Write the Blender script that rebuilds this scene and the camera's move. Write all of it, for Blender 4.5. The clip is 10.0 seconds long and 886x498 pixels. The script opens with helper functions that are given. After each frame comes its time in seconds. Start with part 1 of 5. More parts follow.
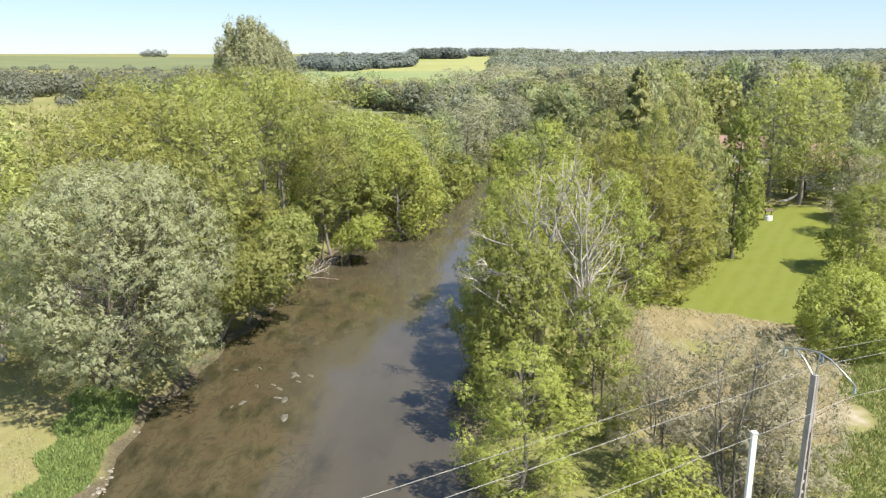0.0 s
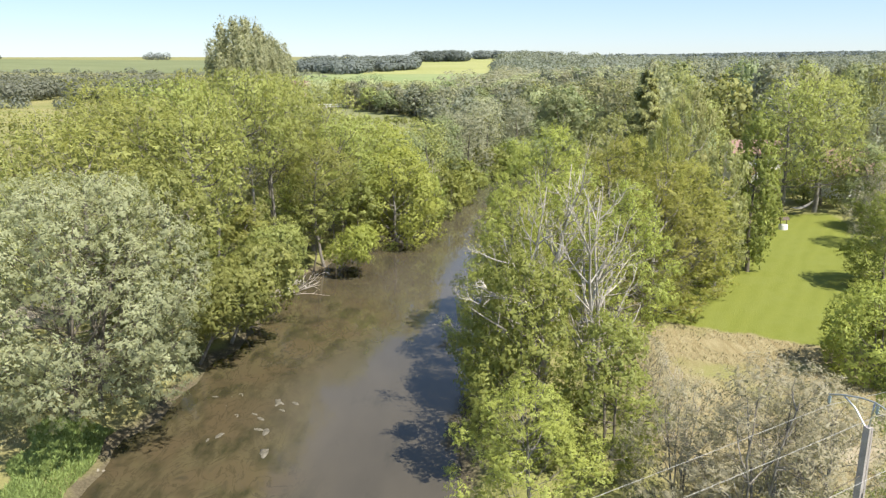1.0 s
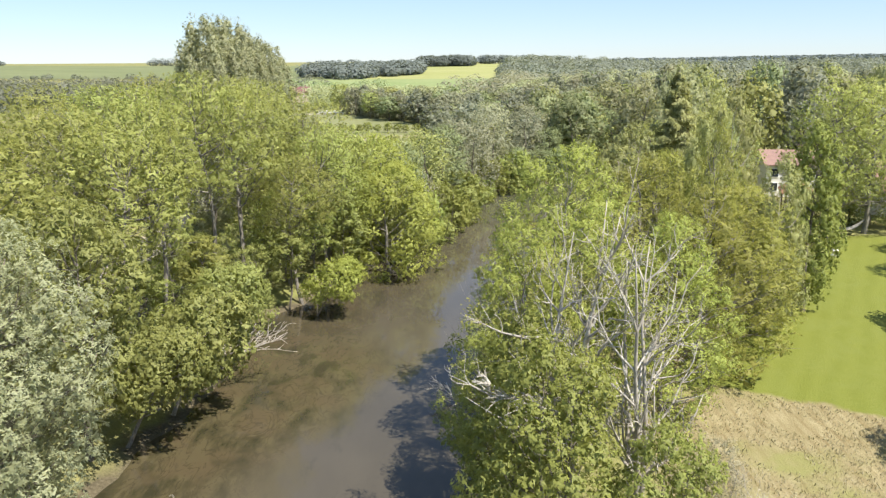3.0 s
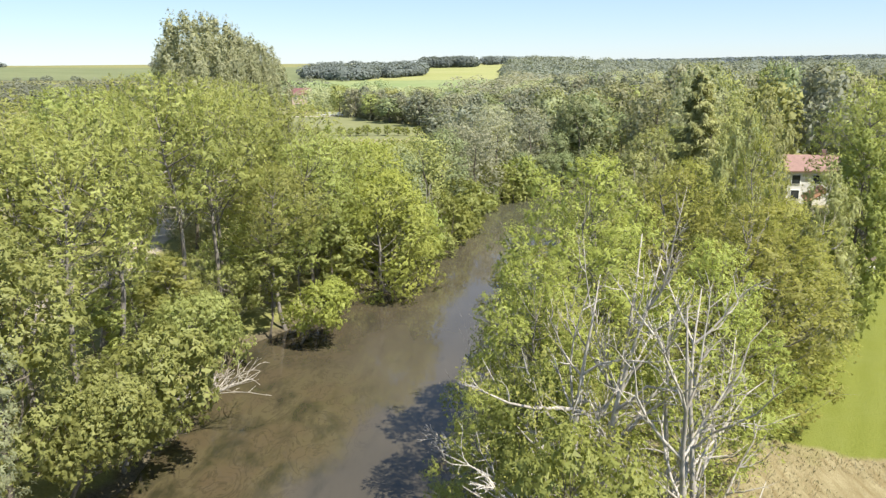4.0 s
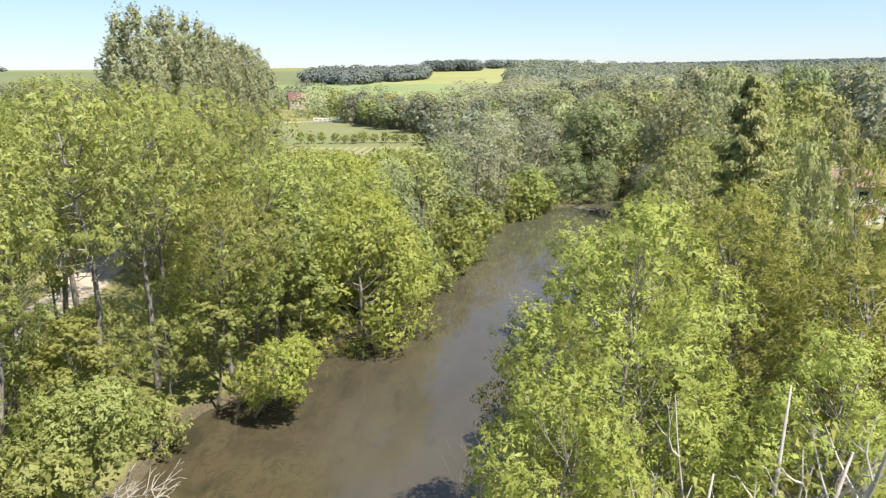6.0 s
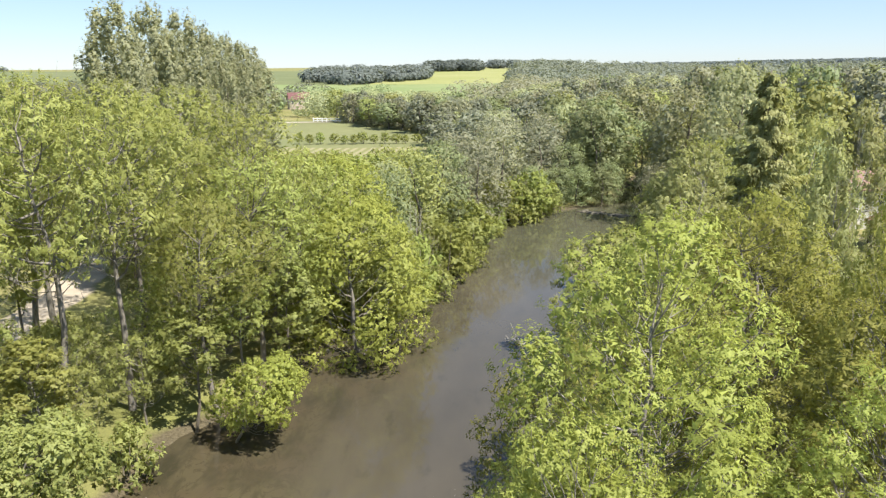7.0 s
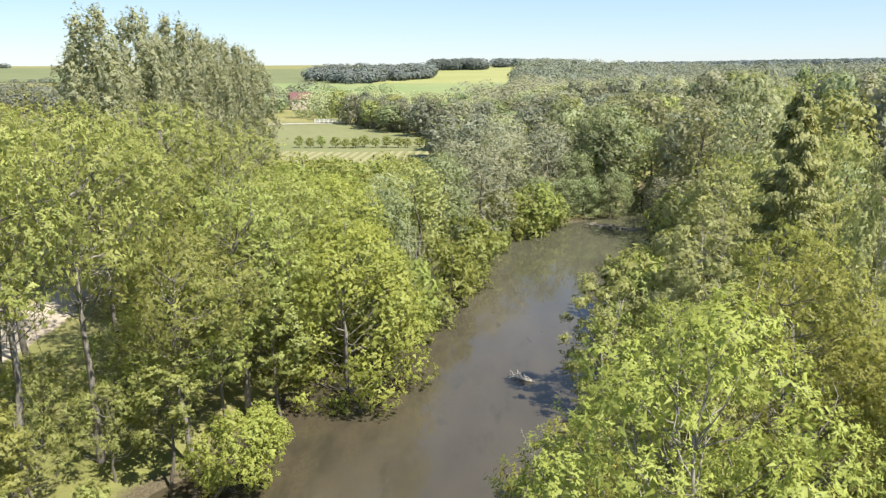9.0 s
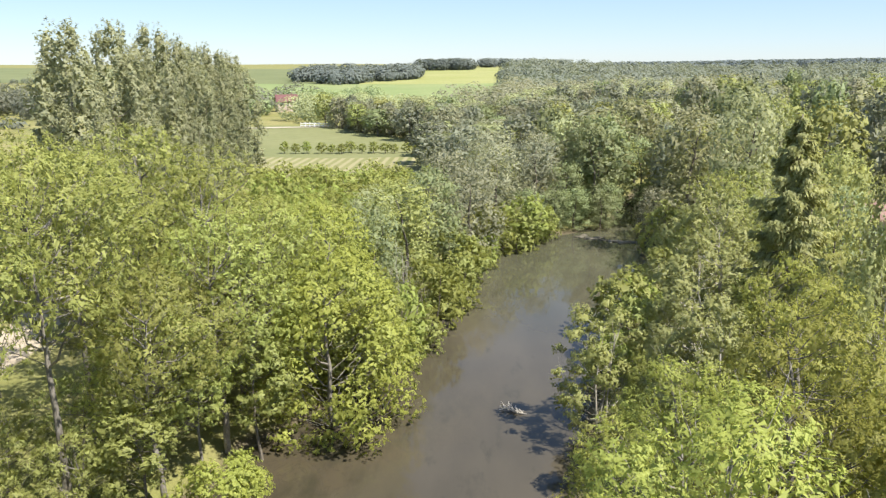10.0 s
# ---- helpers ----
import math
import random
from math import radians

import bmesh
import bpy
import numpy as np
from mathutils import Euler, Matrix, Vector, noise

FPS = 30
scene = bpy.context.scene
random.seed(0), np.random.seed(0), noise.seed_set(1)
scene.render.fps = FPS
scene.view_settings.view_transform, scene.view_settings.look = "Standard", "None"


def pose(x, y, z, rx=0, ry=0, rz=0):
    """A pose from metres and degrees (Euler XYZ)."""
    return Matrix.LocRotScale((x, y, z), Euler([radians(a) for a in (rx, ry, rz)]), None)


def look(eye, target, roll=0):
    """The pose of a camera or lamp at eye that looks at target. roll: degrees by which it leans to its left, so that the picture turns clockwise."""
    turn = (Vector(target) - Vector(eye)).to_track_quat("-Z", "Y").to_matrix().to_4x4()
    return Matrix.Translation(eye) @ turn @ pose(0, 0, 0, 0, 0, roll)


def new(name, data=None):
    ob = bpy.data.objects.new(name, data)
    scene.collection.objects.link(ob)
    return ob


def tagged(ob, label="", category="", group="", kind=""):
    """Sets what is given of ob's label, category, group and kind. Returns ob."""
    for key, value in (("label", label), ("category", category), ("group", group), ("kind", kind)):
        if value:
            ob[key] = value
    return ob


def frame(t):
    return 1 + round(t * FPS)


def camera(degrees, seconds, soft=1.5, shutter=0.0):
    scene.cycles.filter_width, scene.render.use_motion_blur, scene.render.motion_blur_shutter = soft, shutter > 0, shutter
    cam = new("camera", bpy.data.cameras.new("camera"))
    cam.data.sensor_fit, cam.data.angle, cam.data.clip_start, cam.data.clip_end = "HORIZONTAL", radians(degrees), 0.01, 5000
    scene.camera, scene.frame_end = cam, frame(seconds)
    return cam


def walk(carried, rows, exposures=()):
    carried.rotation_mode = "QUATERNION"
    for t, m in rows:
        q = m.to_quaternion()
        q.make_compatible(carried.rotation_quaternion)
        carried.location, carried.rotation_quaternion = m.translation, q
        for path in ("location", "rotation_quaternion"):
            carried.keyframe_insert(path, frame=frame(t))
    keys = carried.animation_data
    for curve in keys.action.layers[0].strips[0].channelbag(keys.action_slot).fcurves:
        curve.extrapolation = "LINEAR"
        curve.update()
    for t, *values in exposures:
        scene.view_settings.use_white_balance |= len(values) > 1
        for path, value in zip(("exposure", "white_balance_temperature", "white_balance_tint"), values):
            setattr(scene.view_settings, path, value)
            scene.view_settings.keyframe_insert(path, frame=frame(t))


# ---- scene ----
cam = camera(59.6, 10.0, soft=1.3, shutter=0.2)
METRES, EYE, TILT, LEAN, TURN = 44.0, 20.0, -14.2, 0.0, 0.0
ROWS = [
    (0.0, 0.0, 0.0, 0.0, -0.0, 0.0, 0.0),
    (0.5, 0.0051, 0.0429, 0.0092, 0.13, 0.1, -0.02),
    (1.0, 0.0095, 0.0885, 0.0192, 0.26, 0.2, -0.01),
    (1.5, 0.0136, 0.1441, 0.0314, 0.39, 0.31, 0.03),
    (2.0, 0.0175, 0.2043, 0.045, 0.51, 0.4, 0.06),
    (2.5, 0.0209, 0.2693, 0.0599, 0.63, 0.48, 0.08),
    (4.0, 0.0314, 0.4808, 0.1082, 0.99, 0.63, 0.13),
    (4.5, 0.0335, 0.5556, 0.125, 1.07, 0.68, 0.11),
    (5.0, 0.0365, 0.6268, 0.1417, 1.15, 0.78, 0.13),
    (5.5, 0.0397, 0.6893, 0.1566, 1.22, 0.86, 0.11),
    (6.0, 0.0429, 0.7398, 0.1685, 1.27, 0.91, 0.12),
    (7.5, 0.0497, 0.8407, 0.188, 1.47, 0.9, 0.02),
    (8.0, 0.0506, 0.8642, 0.1921, 1.53, 0.87, -0.07),
    (8.5, 0.0501, 0.8835, 0.2052, 1.58, 0.8, -0.17),
    (9.0, 0.0495, 0.9007, 0.2306, 1.64, 0.75, -0.22),
    (9.5, 0.0491, 0.9197, 0.2543, 1.6, 0.71, -0.26),
    (10.0, 0.0481, 0.9418, 0.2724, 0.73, 0.67, -0.04),
]
walk(cam, [(t, pose(0, 0, EYE, TILT, LEAN, TURN) @ pose(METRES * x, METRES * y, METRES * z, 90 + pitch, roll, yaw)) for t, x, y, z, yaw, pitch, roll in ROWS])


# ---- light ----
SUN_EL, SUN_AZ = 57.0, 127.0        # degrees above the horizon; degrees clockwise from +y
to_sun = Vector((math.sin(radians(SUN_AZ)) * math.cos(radians(SUN_EL)), math.cos(radians(SUN_AZ)) * math.cos(radians(SUN_EL)), math.sin(radians(SUN_EL))))
world = bpy.data.worlds.new("sky")
scene.world = world
world.use_nodes = True
wt = world.node_tree
sky = wt.nodes.new("ShaderNodeTexSky")
sky.sky_type, sky.sun_disc = "NISHITA", False
sky.sun_elevation, sky.sun_rotation = radians(SUN_EL), radians(SUN_AZ)
sky.altitude, sky.air_density, sky.dust_density, sky.ozone_density = 200, 0.9, 0.1, 5.0
cool = wt.nodes.new("ShaderNodeMix")
cool.data_type = "RGBA"
cool.inputs[7].default_value = (1.78, 2.32, 3.12, 1.0)      # haze, thinning with height
way = wt.nodes.new("ShaderNodeTexCoord")
split = wt.nodes.new("ShaderNodeSeparateXYZ")
thin = wt.nodes.new("ShaderNodeMapRange")
for k, v in (("From Min", 0.17), ("From Max", 0.6), ("To Min", 0.6), ("To Max", 0.3)):
    thin.inputs[k].default_value = v
wt.links.new(way.outputs["Generated"], split.inputs[0])
wt.links.new(split.outputs["Z"], thin.inputs["Value"])
wt.links.new(thin.outputs[0], cool.inputs[0])
wt.links.new(sky.outputs["Color"], cool.inputs[6])
wt.links.new(cool.outputs[2], wt.nodes["Background"].inputs["Color"])
wt.nodes["Background"].inputs["Strength"].default_value = 0.114
sun_data = bpy.data.lights.new("sun", "SUN")
sun_data.energy, sun_data.angle, sun_data.color = 4.7, radians(0.55), (1.0, 0.95, 0.86)
sun = new("sun", sun_data)
sun.matrix_world = look((60, -40, 120), Vector((60, -40, 120)) - to_sun)
scene.view_settings.exposure = 1.03

# ---- materials ----
def material(name):
    m = bpy.data.materials.new(name)
    m.use_nodes = True
    m.node_tree.nodes.clear()
    return m, m.node_tree


def node(nt, kind, inputs=None, **attrs):
    n = nt.nodes.new(kind)
    for k, v in attrs.items():
        setattr(n, k, v)
    for k, v in (inputs or {}).items():
        if isinstance(v, bpy.types.NodeSocket):
            nt.links.new(v, n.inputs[k])
        else:
            n.inputs[k].default_value = v
    return n


def rgb(c):
    return (*c, 1.0)


def mix(nt, fac, a, b, blend="MIX"):
    n = node(nt, "ShaderNodeMix", data_type="RGBA", blend_type=blend)
    for i, v in ((0, fac), (6, a), (7, b)):
        if isinstance(v, bpy.types.NodeSocket):
            nt.links.new(v, n.inputs[i])
        else:
            n.inputs[i].default_value = v if i == 0 else rgb(v)
    return n.outputs[2]


def ramp(nt, fac, lo, hi):
    return node(nt, "ShaderNodeMapRange", {"Value": fac, "From Min": lo, "From Max": hi}).outputs[0]


def noise_at(nt, co, scale, detail=4.0, rough=0.55):
    return node(nt, "ShaderNodeTexNoise", {"Vector": co, "Scale": scale, "Detail": detail, "Roughness": rough}).outputs["Fac"]


def leaf_material(name, dark, light, accent, through_light=0.42, gloss=0.012, vary=1.0):
    """Leaves: every leaf its own tone between dark and light, every plant a shift towards accent."""
    m, nt = material(name)
    geo = node(nt, "ShaderNodeNewGeometry")
    info = node(nt, "ShaderNodeObjectInfo")
    co = node(nt, "ShaderNodeTexCoord").outputs["Object"]
    c = mix(nt, geo.outputs["Random Per Island"], dark, light)
    patch = ramp(nt, noise_at(nt, co, 0.45, 3.0), 0.42, 0.68)
    c = mix(nt, node(nt, "ShaderNodeMath", {0: patch, 1: 0.55}, operation="MULTIPLY").outputs[0], c, accent)
    hsv = node(nt, "ShaderNodeHueSaturation", {"Color": c, "Hue": ramp2(nt, info.outputs["Random"], 0.5 - 0.010 * vary, 0.5 + 0.020 * vary),
                                               "Value": ramp2(nt, info.outputs["Random"], 1 - 0.2 * vary, 1 + 0.2 * vary)})
    c = hsv.outputs[0]
    d = node(nt, "ShaderNodeBsdfDiffuse", {"Color": c})
    tl = node(nt, "ShaderNodeBsdfTranslucent", {"Color": mix(nt, 0.25, c, (0.48, 0.50, 0.10))})
    s1 = node(nt, "ShaderNodeMixShader", {0: through_light, 1: d.outputs[0], 2: tl.outputs[0]})
    g = node(nt, "ShaderNodeBsdfGlossy", {"Color": rgb((1, 1, 1)), "Roughness": 0.6})
    s2 = node(nt, "ShaderNodeMixShader", {0: gloss, 1: s1.outputs[0], 2: g.outputs[0]})
    node(nt, "ShaderNodeOutputMaterial", {"Surface": s2.outputs[0]})
    return m


def ramp2(nt, fac, lo, hi):
    return node(nt, "ShaderNodeMapRange", {"Value": fac, "To Min": lo, "To Max": hi}).outputs[0]


def rough_material(name, a, b, scale=3.0, fine=30.0, rough=0.85, bump=0.3, metal=0.0, stretch=(1, 1, 1)):
    """Weathered solid: two tones at two scales, with a fine relief."""
    m, nt = material(name)
    co = node(nt, "ShaderNodeTexCoord").outputs["Object"]
    co = node(nt, "ShaderNodeMapping", {"Vector": co, "Scale": stretch}).outputs[0]
    n1, n2 = noise_at(nt, co, scale), noise_at(nt, co, fine, 3.0)
    f = node(nt, "ShaderNodeMath", {0: n1, 1: n2}, operation="MULTIPLY").outputs[0]
    c = mix(nt, ramp(nt, f, 0.12, 0.42), a, b)
    info = node(nt, "ShaderNodeObjectInfo")
    c = node(nt, "ShaderNodeHueSaturation", {"Color": c, "Value": ramp2(nt, info.outputs["Random"], 0.88, 1.12)}).outputs[0]
    bn = node(nt, "ShaderNodeBump", {"Height": n2, "Strength": bump, "Distance": 0.03})
    p = node(nt, "ShaderNodeBsdfPrincipled", {"Base Color": c, "Roughness": rough, "Metallic": metal, "Normal": bn.outputs[0]})
    node(nt, "ShaderNodeOutputMaterial", {"Surface": p.outputs[0]})
    return m


def tones(name, mid, accent, through_light=0.45, spread=0.18, vary=1.0):
    mid, accent = (mid[0] * 1.025, mid[1], mid[2] * 1.12), (accent[0] * 1.025, accent[1], accent[2] * 1.12)
    return leaf_material(name, tuple(c * (1 - spread) for c in mid), tuple(c * (1 + spread) for c in mid), accent, through_light, vary=vary)
LEAF = {}
LEAF["ash"] = tones("ash_leaves", (0.355, 0.379, 0.103), (0.402, 0.409, 0.103), spread=0.16, vary=0.8)
LEAF["maple"] = tones("maple_leaves", (0.312, 0.340, 0.100), (0.364, 0.381, 0.105), vary=0.6)
LEAF["yellow"] = tones("yellowing_leaves", (0.375, 0.415, 0.09), (0.42, 0.44, 0.09), vary=0.5)
LEAF["willow"] = tones("willow_leaves", (0.382, 0.404, 0.211), (0.416, 0.429, 0.211), 0.45, 0.14, vary=0.2)
LEAF["dry"] = tones("dusty_olive_leaves", (0.37, 0.345, 0.215), (0.41, 0.37, 0.205), 0.45, 0.14, vary=0.5)
LEAF["poplar"] = tones("poplar_leaves", (0.35, 0.362, 0.195), (0.39, 0.39, 0.195), 0.45, 0.07, vary=0.3)
LEAF["spruce"] = tones("spruce_needles", (0.333, 0.345, 0.133), (0.396, 0.386, 0.142), 0.45, 0.3, 0.2)
LEAF["dark"] = tones("dark_leaves", (0.292, 0.328, 0.078), (0.335, 0.36, 0.085))
LEAF["fresh"] = tones("fresh_leaves", (0.357, 0.397, 0.088), (0.390, 0.417, 0.088), vary=0.5)
LEAF["light"] = tones("light_leaves", (0.318, 0.325, 0.072), (0.345, 0.34, 0.072), vary=0.7)
LEAF["grey"] = tones("grey_green_leaves", (0.326, 0.329, 0.203), (0.365, 0.362, 0.203), 0.45, 0.07, 0.9)
LEAF["wood"] = tones("woodland_leaves", (0.370, 0.382, 0.188), (0.409, 0.416, 0.188), 0.45, 0.07, 1.2)
LEAF["valley"] = tones("valley_leaves", (0.283, 0.326, 0.151), (0.329, 0.366, 0.156), 0.45, 0.07, 1.0)
LEAF["olive"] = tones("olive_green_leaves", (0.375, 0.395, 0.13), (0.415, 0.425, 0.135), 0.45, 0.07, 0.9)
LEAF["silver"] = tones("silver_leaves", (0.290, 0.312, 0.207), (0.321, 0.339, 0.213), 0.45, 0.07, 0.9)
# next three: distance haze is put into the far woods' leaf colours
LEAF["haze_blue"] = tones("far_woodland_leaves", (0.186, 0.206, 0.148), (0.210, 0.226, 0.151), 0.35, 0.14)
LEAF["ridge"] = tones("hazed_hill_wood_leaves", (0.10, 0.125, 0.115), (0.11, 0.135, 0.118), 0.25, 0.10)
LEAF["copse"] = tones("hazed_copse_leaves", (0.135, 0.158, 0.128), (0.15, 0.172, 0.134), 0.25, 0.10)
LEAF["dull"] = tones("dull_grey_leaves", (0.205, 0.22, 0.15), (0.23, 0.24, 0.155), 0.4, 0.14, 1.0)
LEAF["sage"] = tones("sage_leaves", (0.351, 0.356, 0.138), (0.385, 0.381, 0.138), 0.45, 0.12, 0.8)
LEAF["reed"] = tones("reed_blades", (0.25, 0.30, 0.09), (0.29, 0.335, 0.10), 0.35, 0.3)
LEAF["straw"] = tones("straw_blades", (0.38, 0.335, 0.185), (0.33, 0.315, 0.135), 0.2)
BARK = rough_material("bark", (0.09, 0.075, 0.055), (0.24, 0.21, 0.165), 2.0, 14.0, 0.95, 0.8, stretch=(1, 1, 0.3))
GREY_BARK = rough_material("grey_bark", (0.12, 0.105, 0.085), (0.30, 0.275, 0.235), 1.5, 12.0, 0.95, 0.6, stretch=(1, 1, 0.3))
PALE_BARK = rough_material("bleached_wood", (0.30, 0.268, 0.222), (0.53, 0.485, 0.42), 1.5, 12.0, 0.9, 0.6, stretch=(1, 1, 0.3))
GRAVEL = rough_material("pale_gravel_stone", (0.17, 0.15, 0.11), (0.33, 0.295, 0.23), 2.0, 9.0, 0.85, 0.7)
STONE = rough_material("river_stone", (0.075, 0.066, 0.045), (0.17, 0.152, 0.112), 2.0, 9.0, 0.7, 0.7)


def ground_material():
    """Meadow, mown lawn, dry hay, bare soil and river mud, blended by the ground's own masks with ragged edges."""
    m, nt = material("ground_cover")
    co = node(nt, "ShaderNodeTexCoord").outputs["Object"]
    big, mid, fine = noise_at(nt, co, 0.06), noise_at(nt, co, 0.55, 5.0), noise_at(nt, co, 7.0, 4.0, 0.7)

    def mask(name, soft=0.5):
        a = node(nt, "ShaderNodeAttribute", attribute_name=name).outputs["Fac"]
        wob = node(nt, "ShaderNodeMath", {0: node(nt, "ShaderNodeMath", {0: mid, 1: 0.5}, operation="SUBTRACT").outputs[0], 1: 0.9}, operation="MULTIPLY").outputs[0]
        return ramp(nt, node(nt, "ShaderNodeMath", {0: a, 1: wob}, operation="ADD").outputs[0], 0.5 - soft / 2, 0.5 + soft / 2)

    grass = mix(nt, ramp(nt, big, 0.35, 0.65), (0.20, 0.205, 0.065), (0.29, 0.26, 0.11))
    grass = mix(nt, ramp(nt, fine, 0.35, 0.7), mix(nt, 0.35, grass, (0.07, 0.075, 0.03)), grass)
    # mown lawn with faint mower stripes
    wave = node(nt, "ShaderNodeTexWave", {"Vector": node(nt, "ShaderNodeMapping", {"Vector": co, "Rotation": (0, 0, 0.5)}).outputs[0], "Scale": 0.22, "Distortion": 3.5, "Detail": 4.0}).outputs["Fac"]
    lawn = mix(nt, wave, (0.156, 0.168, 0.032), (0.172, 0.184, 0.037))
    lawn = mix(nt, ramp(nt, mid, 0.45, 0.75), lawn, (0.175, 0.188, 0.045))
    lawn = mix(nt, ramp(nt, fine, 0.3, 0.75), mix(nt, 0.3, lawn, (0.08, 0.12, 0.01)), lawn)
    hay = mix(nt, ramp(nt, mid, 0.3, 0.7), (0.25, 0.21, 0.11), (0.34, 0.29, 0.165))
    hay = mix(nt, ramp(nt, fine, 0.3, 0.7), mix(nt, 0.4, hay, (0.16, 0.13, 0.06)), hay)
    streak = noise_at(nt, node(nt, "ShaderNodeMapping", {"Vector": co, "Rotation": (0, 0, 0.6), "Scale": (3.2, 0.35, 1.0)}).outputs[0], 1.0, 5.0, 0.65)
    hay = mix(nt, ramp(nt, streak, 0.42, 0.66), hay, (0.20, 0.155, 0.075))
    hay = mix(nt, ramp(nt, noise_at(nt, co, 0.22, 4.0), 0.52, 0.66), hay, (0.21, 0.20, 0.075))
    soil = mix(nt, ramp(nt, mid, 0.3, 0.7), (0.36, 0.30, 0.225), (0.47, 0.40, 0.31))
    mud = mix(nt, ramp(nt, fine, 0.3, 0.7), (0.06, 0.05, 0.03), (0.15, 0.125, 0.08))
    c = mix(nt, mask("hay"), grass, hay)
    c = mix(nt, mask("lawn", 0.25), c, lawn)
    c = mix(nt, mask("soil", 0.3), c, soil)
    c = mix(nt, mask("mud"), c, mud)
    bn = node(nt, "ShaderNodeBump", {"Height": fine, "Strength": 0.6, "Distance": 0.12})
    p = node(nt, "ShaderNodeBsdfPrincipled", {"Base Color": c, "Roughness": 0.95, "Specular IOR Level": 0.15, "Normal": bn.outputs[0]})
    node(nt, "ShaderNodeOutputMaterial", {"Surface": p.outputs[0]})
    return m


def field_material(name, a, b, rows=0.0, turn=0.0):
    m, nt = material(name)
    co = node(nt, "ShaderNodeTexCoord").outputs["Object"]
    c = mix(nt, ramp(nt, noise_at(nt, co, 0.02), 0.35, 0.65), a, b)
    c = mix(nt, ramp(nt, noise_at(nt, co, 0.5), 0.3, 0.7), mix(nt, 0.2, c, (0.05, 0.06, 0.02)), c)
    if rows:
        w = node(nt, "ShaderNodeTexWave", {"Vector": node(nt, "ShaderNodeMapping", {"Vector": co, "Rotation": (0, 0, turn)}).outputs[0], "Scale": rows, "Distortion": 0.6}).outputs["Fac"]
        c = mix(nt, ramp(nt, w, 0.3, 0.8), c, (0.28, 0.255, 0.14))
    p = node(nt, "ShaderNodeBsdfPrincipled", {"Base Color": c, "Roughness": 0.95, "Specular IOR Level": 0.1})
    node(nt, "ShaderNodeOutputMaterial", {"Surface": p.outputs[0]})
    return m


def water_material():
    """Murky brown river water: silt clouds, weed below the surface, small ripples; the far pool's reflected green is
    painted in.
    """
    m, nt = material("river_water")
    co = node(nt, "ShaderNodeTexCoord").outputs["Object"]
    flow = node(nt, "ShaderNodeMapping", {"Vector": co, "Scale": (1.0, 0.35, 1.0)}).outputs[0]
    silt = noise_at(nt, flow, 0.16, 5.0)
    weed = noise_at(nt, flow, 0.7, 5.0, 0.6)
    c = mix(nt, ramp(nt, silt, 0.35, 0.65), (0.058, 0.050, 0.036), (0.081, 0.069, 0.049))
    c = mix(nt, ramp(nt, weed, 0.58, 0.82), c, (0.038, 0.036, 0.025))
    shoal = node(nt, "ShaderNodeAttribute", attribute_name="shoal").outputs["Fac"]
    bed = mix(nt, ramp(nt, weed, 0.44, 0.58), (0.078, 0.064, 0.034), (0.034, 0.031, 0.016))
    swirl = node(nt, "ShaderNodeTexNoise", {"Vector": node(nt, "ShaderNodeMapping", {"Vector": co, "Scale": (1.0, 0.5, 1.0)}).outputs[0], "Scale": 0.8, "Detail": 6.0, "Roughness": 0.6, "Distortion": 1.6}).outputs["Fac"]
    bed = mix(nt, ramp(nt, noise_at(nt, co, 0.3, 3.0), 0.45, 0.6), bed, (0.076, 0.058, 0.032))
    line = node(nt, "ShaderNodeMath", {0: node(nt, "ShaderNodeMath", {0: node(nt, "ShaderNodeMath", {0: swirl, 1: 0.5}, operation="SUBTRACT").outputs[0]}, operation="ABSOLUTE").outputs[0], 1: 28.0}, operation="MULTIPLY").outputs[0]
    bed = mix(nt, ramp(nt, line, 0.0, 0.8), (0.046, 0.038, 0.021), bed)
    bed = mix(nt, ramp(nt, swirl, 0.6, 0.75), bed, (0.046, 0.040, 0.024))
    c = mix(nt, shoal, c, bed)
    # green reflection of the trees, put into the far pool's base colour
    reflected_green = node(nt, "ShaderNodeAttribute", attribute_name="reflected_green").outputs["Fac"]
    c = mix(nt, reflected_green, c, mix(nt, ramp(nt, silt, 0.35, 0.65), (0.066, 0.066, 0.043), (0.088, 0.084, 0.056)))
    rip = noise_at(nt, flow, 2.6, 3.0)
    rip2 = noise_at(nt, co, 0.5, 2.0)
    h = node(nt, "ShaderNodeMath", {0: rip, 1: rip2}, operation="ADD").outputs[0]
    bn = node(nt, "ShaderNodeBump", {"Height": h, "Strength": 0.07, "Distance": 0.05})
    p = node(nt, "ShaderNodeBsdfPrincipled", {"Base Color": c, "Roughness": 0.05, "IOR": 1.33, "Specular IOR Level": 0.5, "Normal": bn.outputs[0]})
    node(nt, "ShaderNodeOutputMaterial", {"Surface": p.outputs[0]})
    return m


# ---- land ----
rng = np.random.default_rng(7)
# the river's middle line: x, y, half width
COURSE = [(-8.5, -80, 8.5), (-8.0, 20, 8.4), (-7.6, 40, 8.9), (-5.8, 57.5, 8.1), (-4.9, 70, 8.4), (-0.2, 82, 8.6), (4.9, 94, 7.1),
          (8.0, 105, 7.5), (11.4, 117, 9.2), (15.0, 127, 8.6), (19.0, 135, 6.0), (25.0, 143, 2.6), (28.0, 152, 2.2), (35.0, 171, 2.6), (62, 205, 4.5), (140, 240, 5.0)]


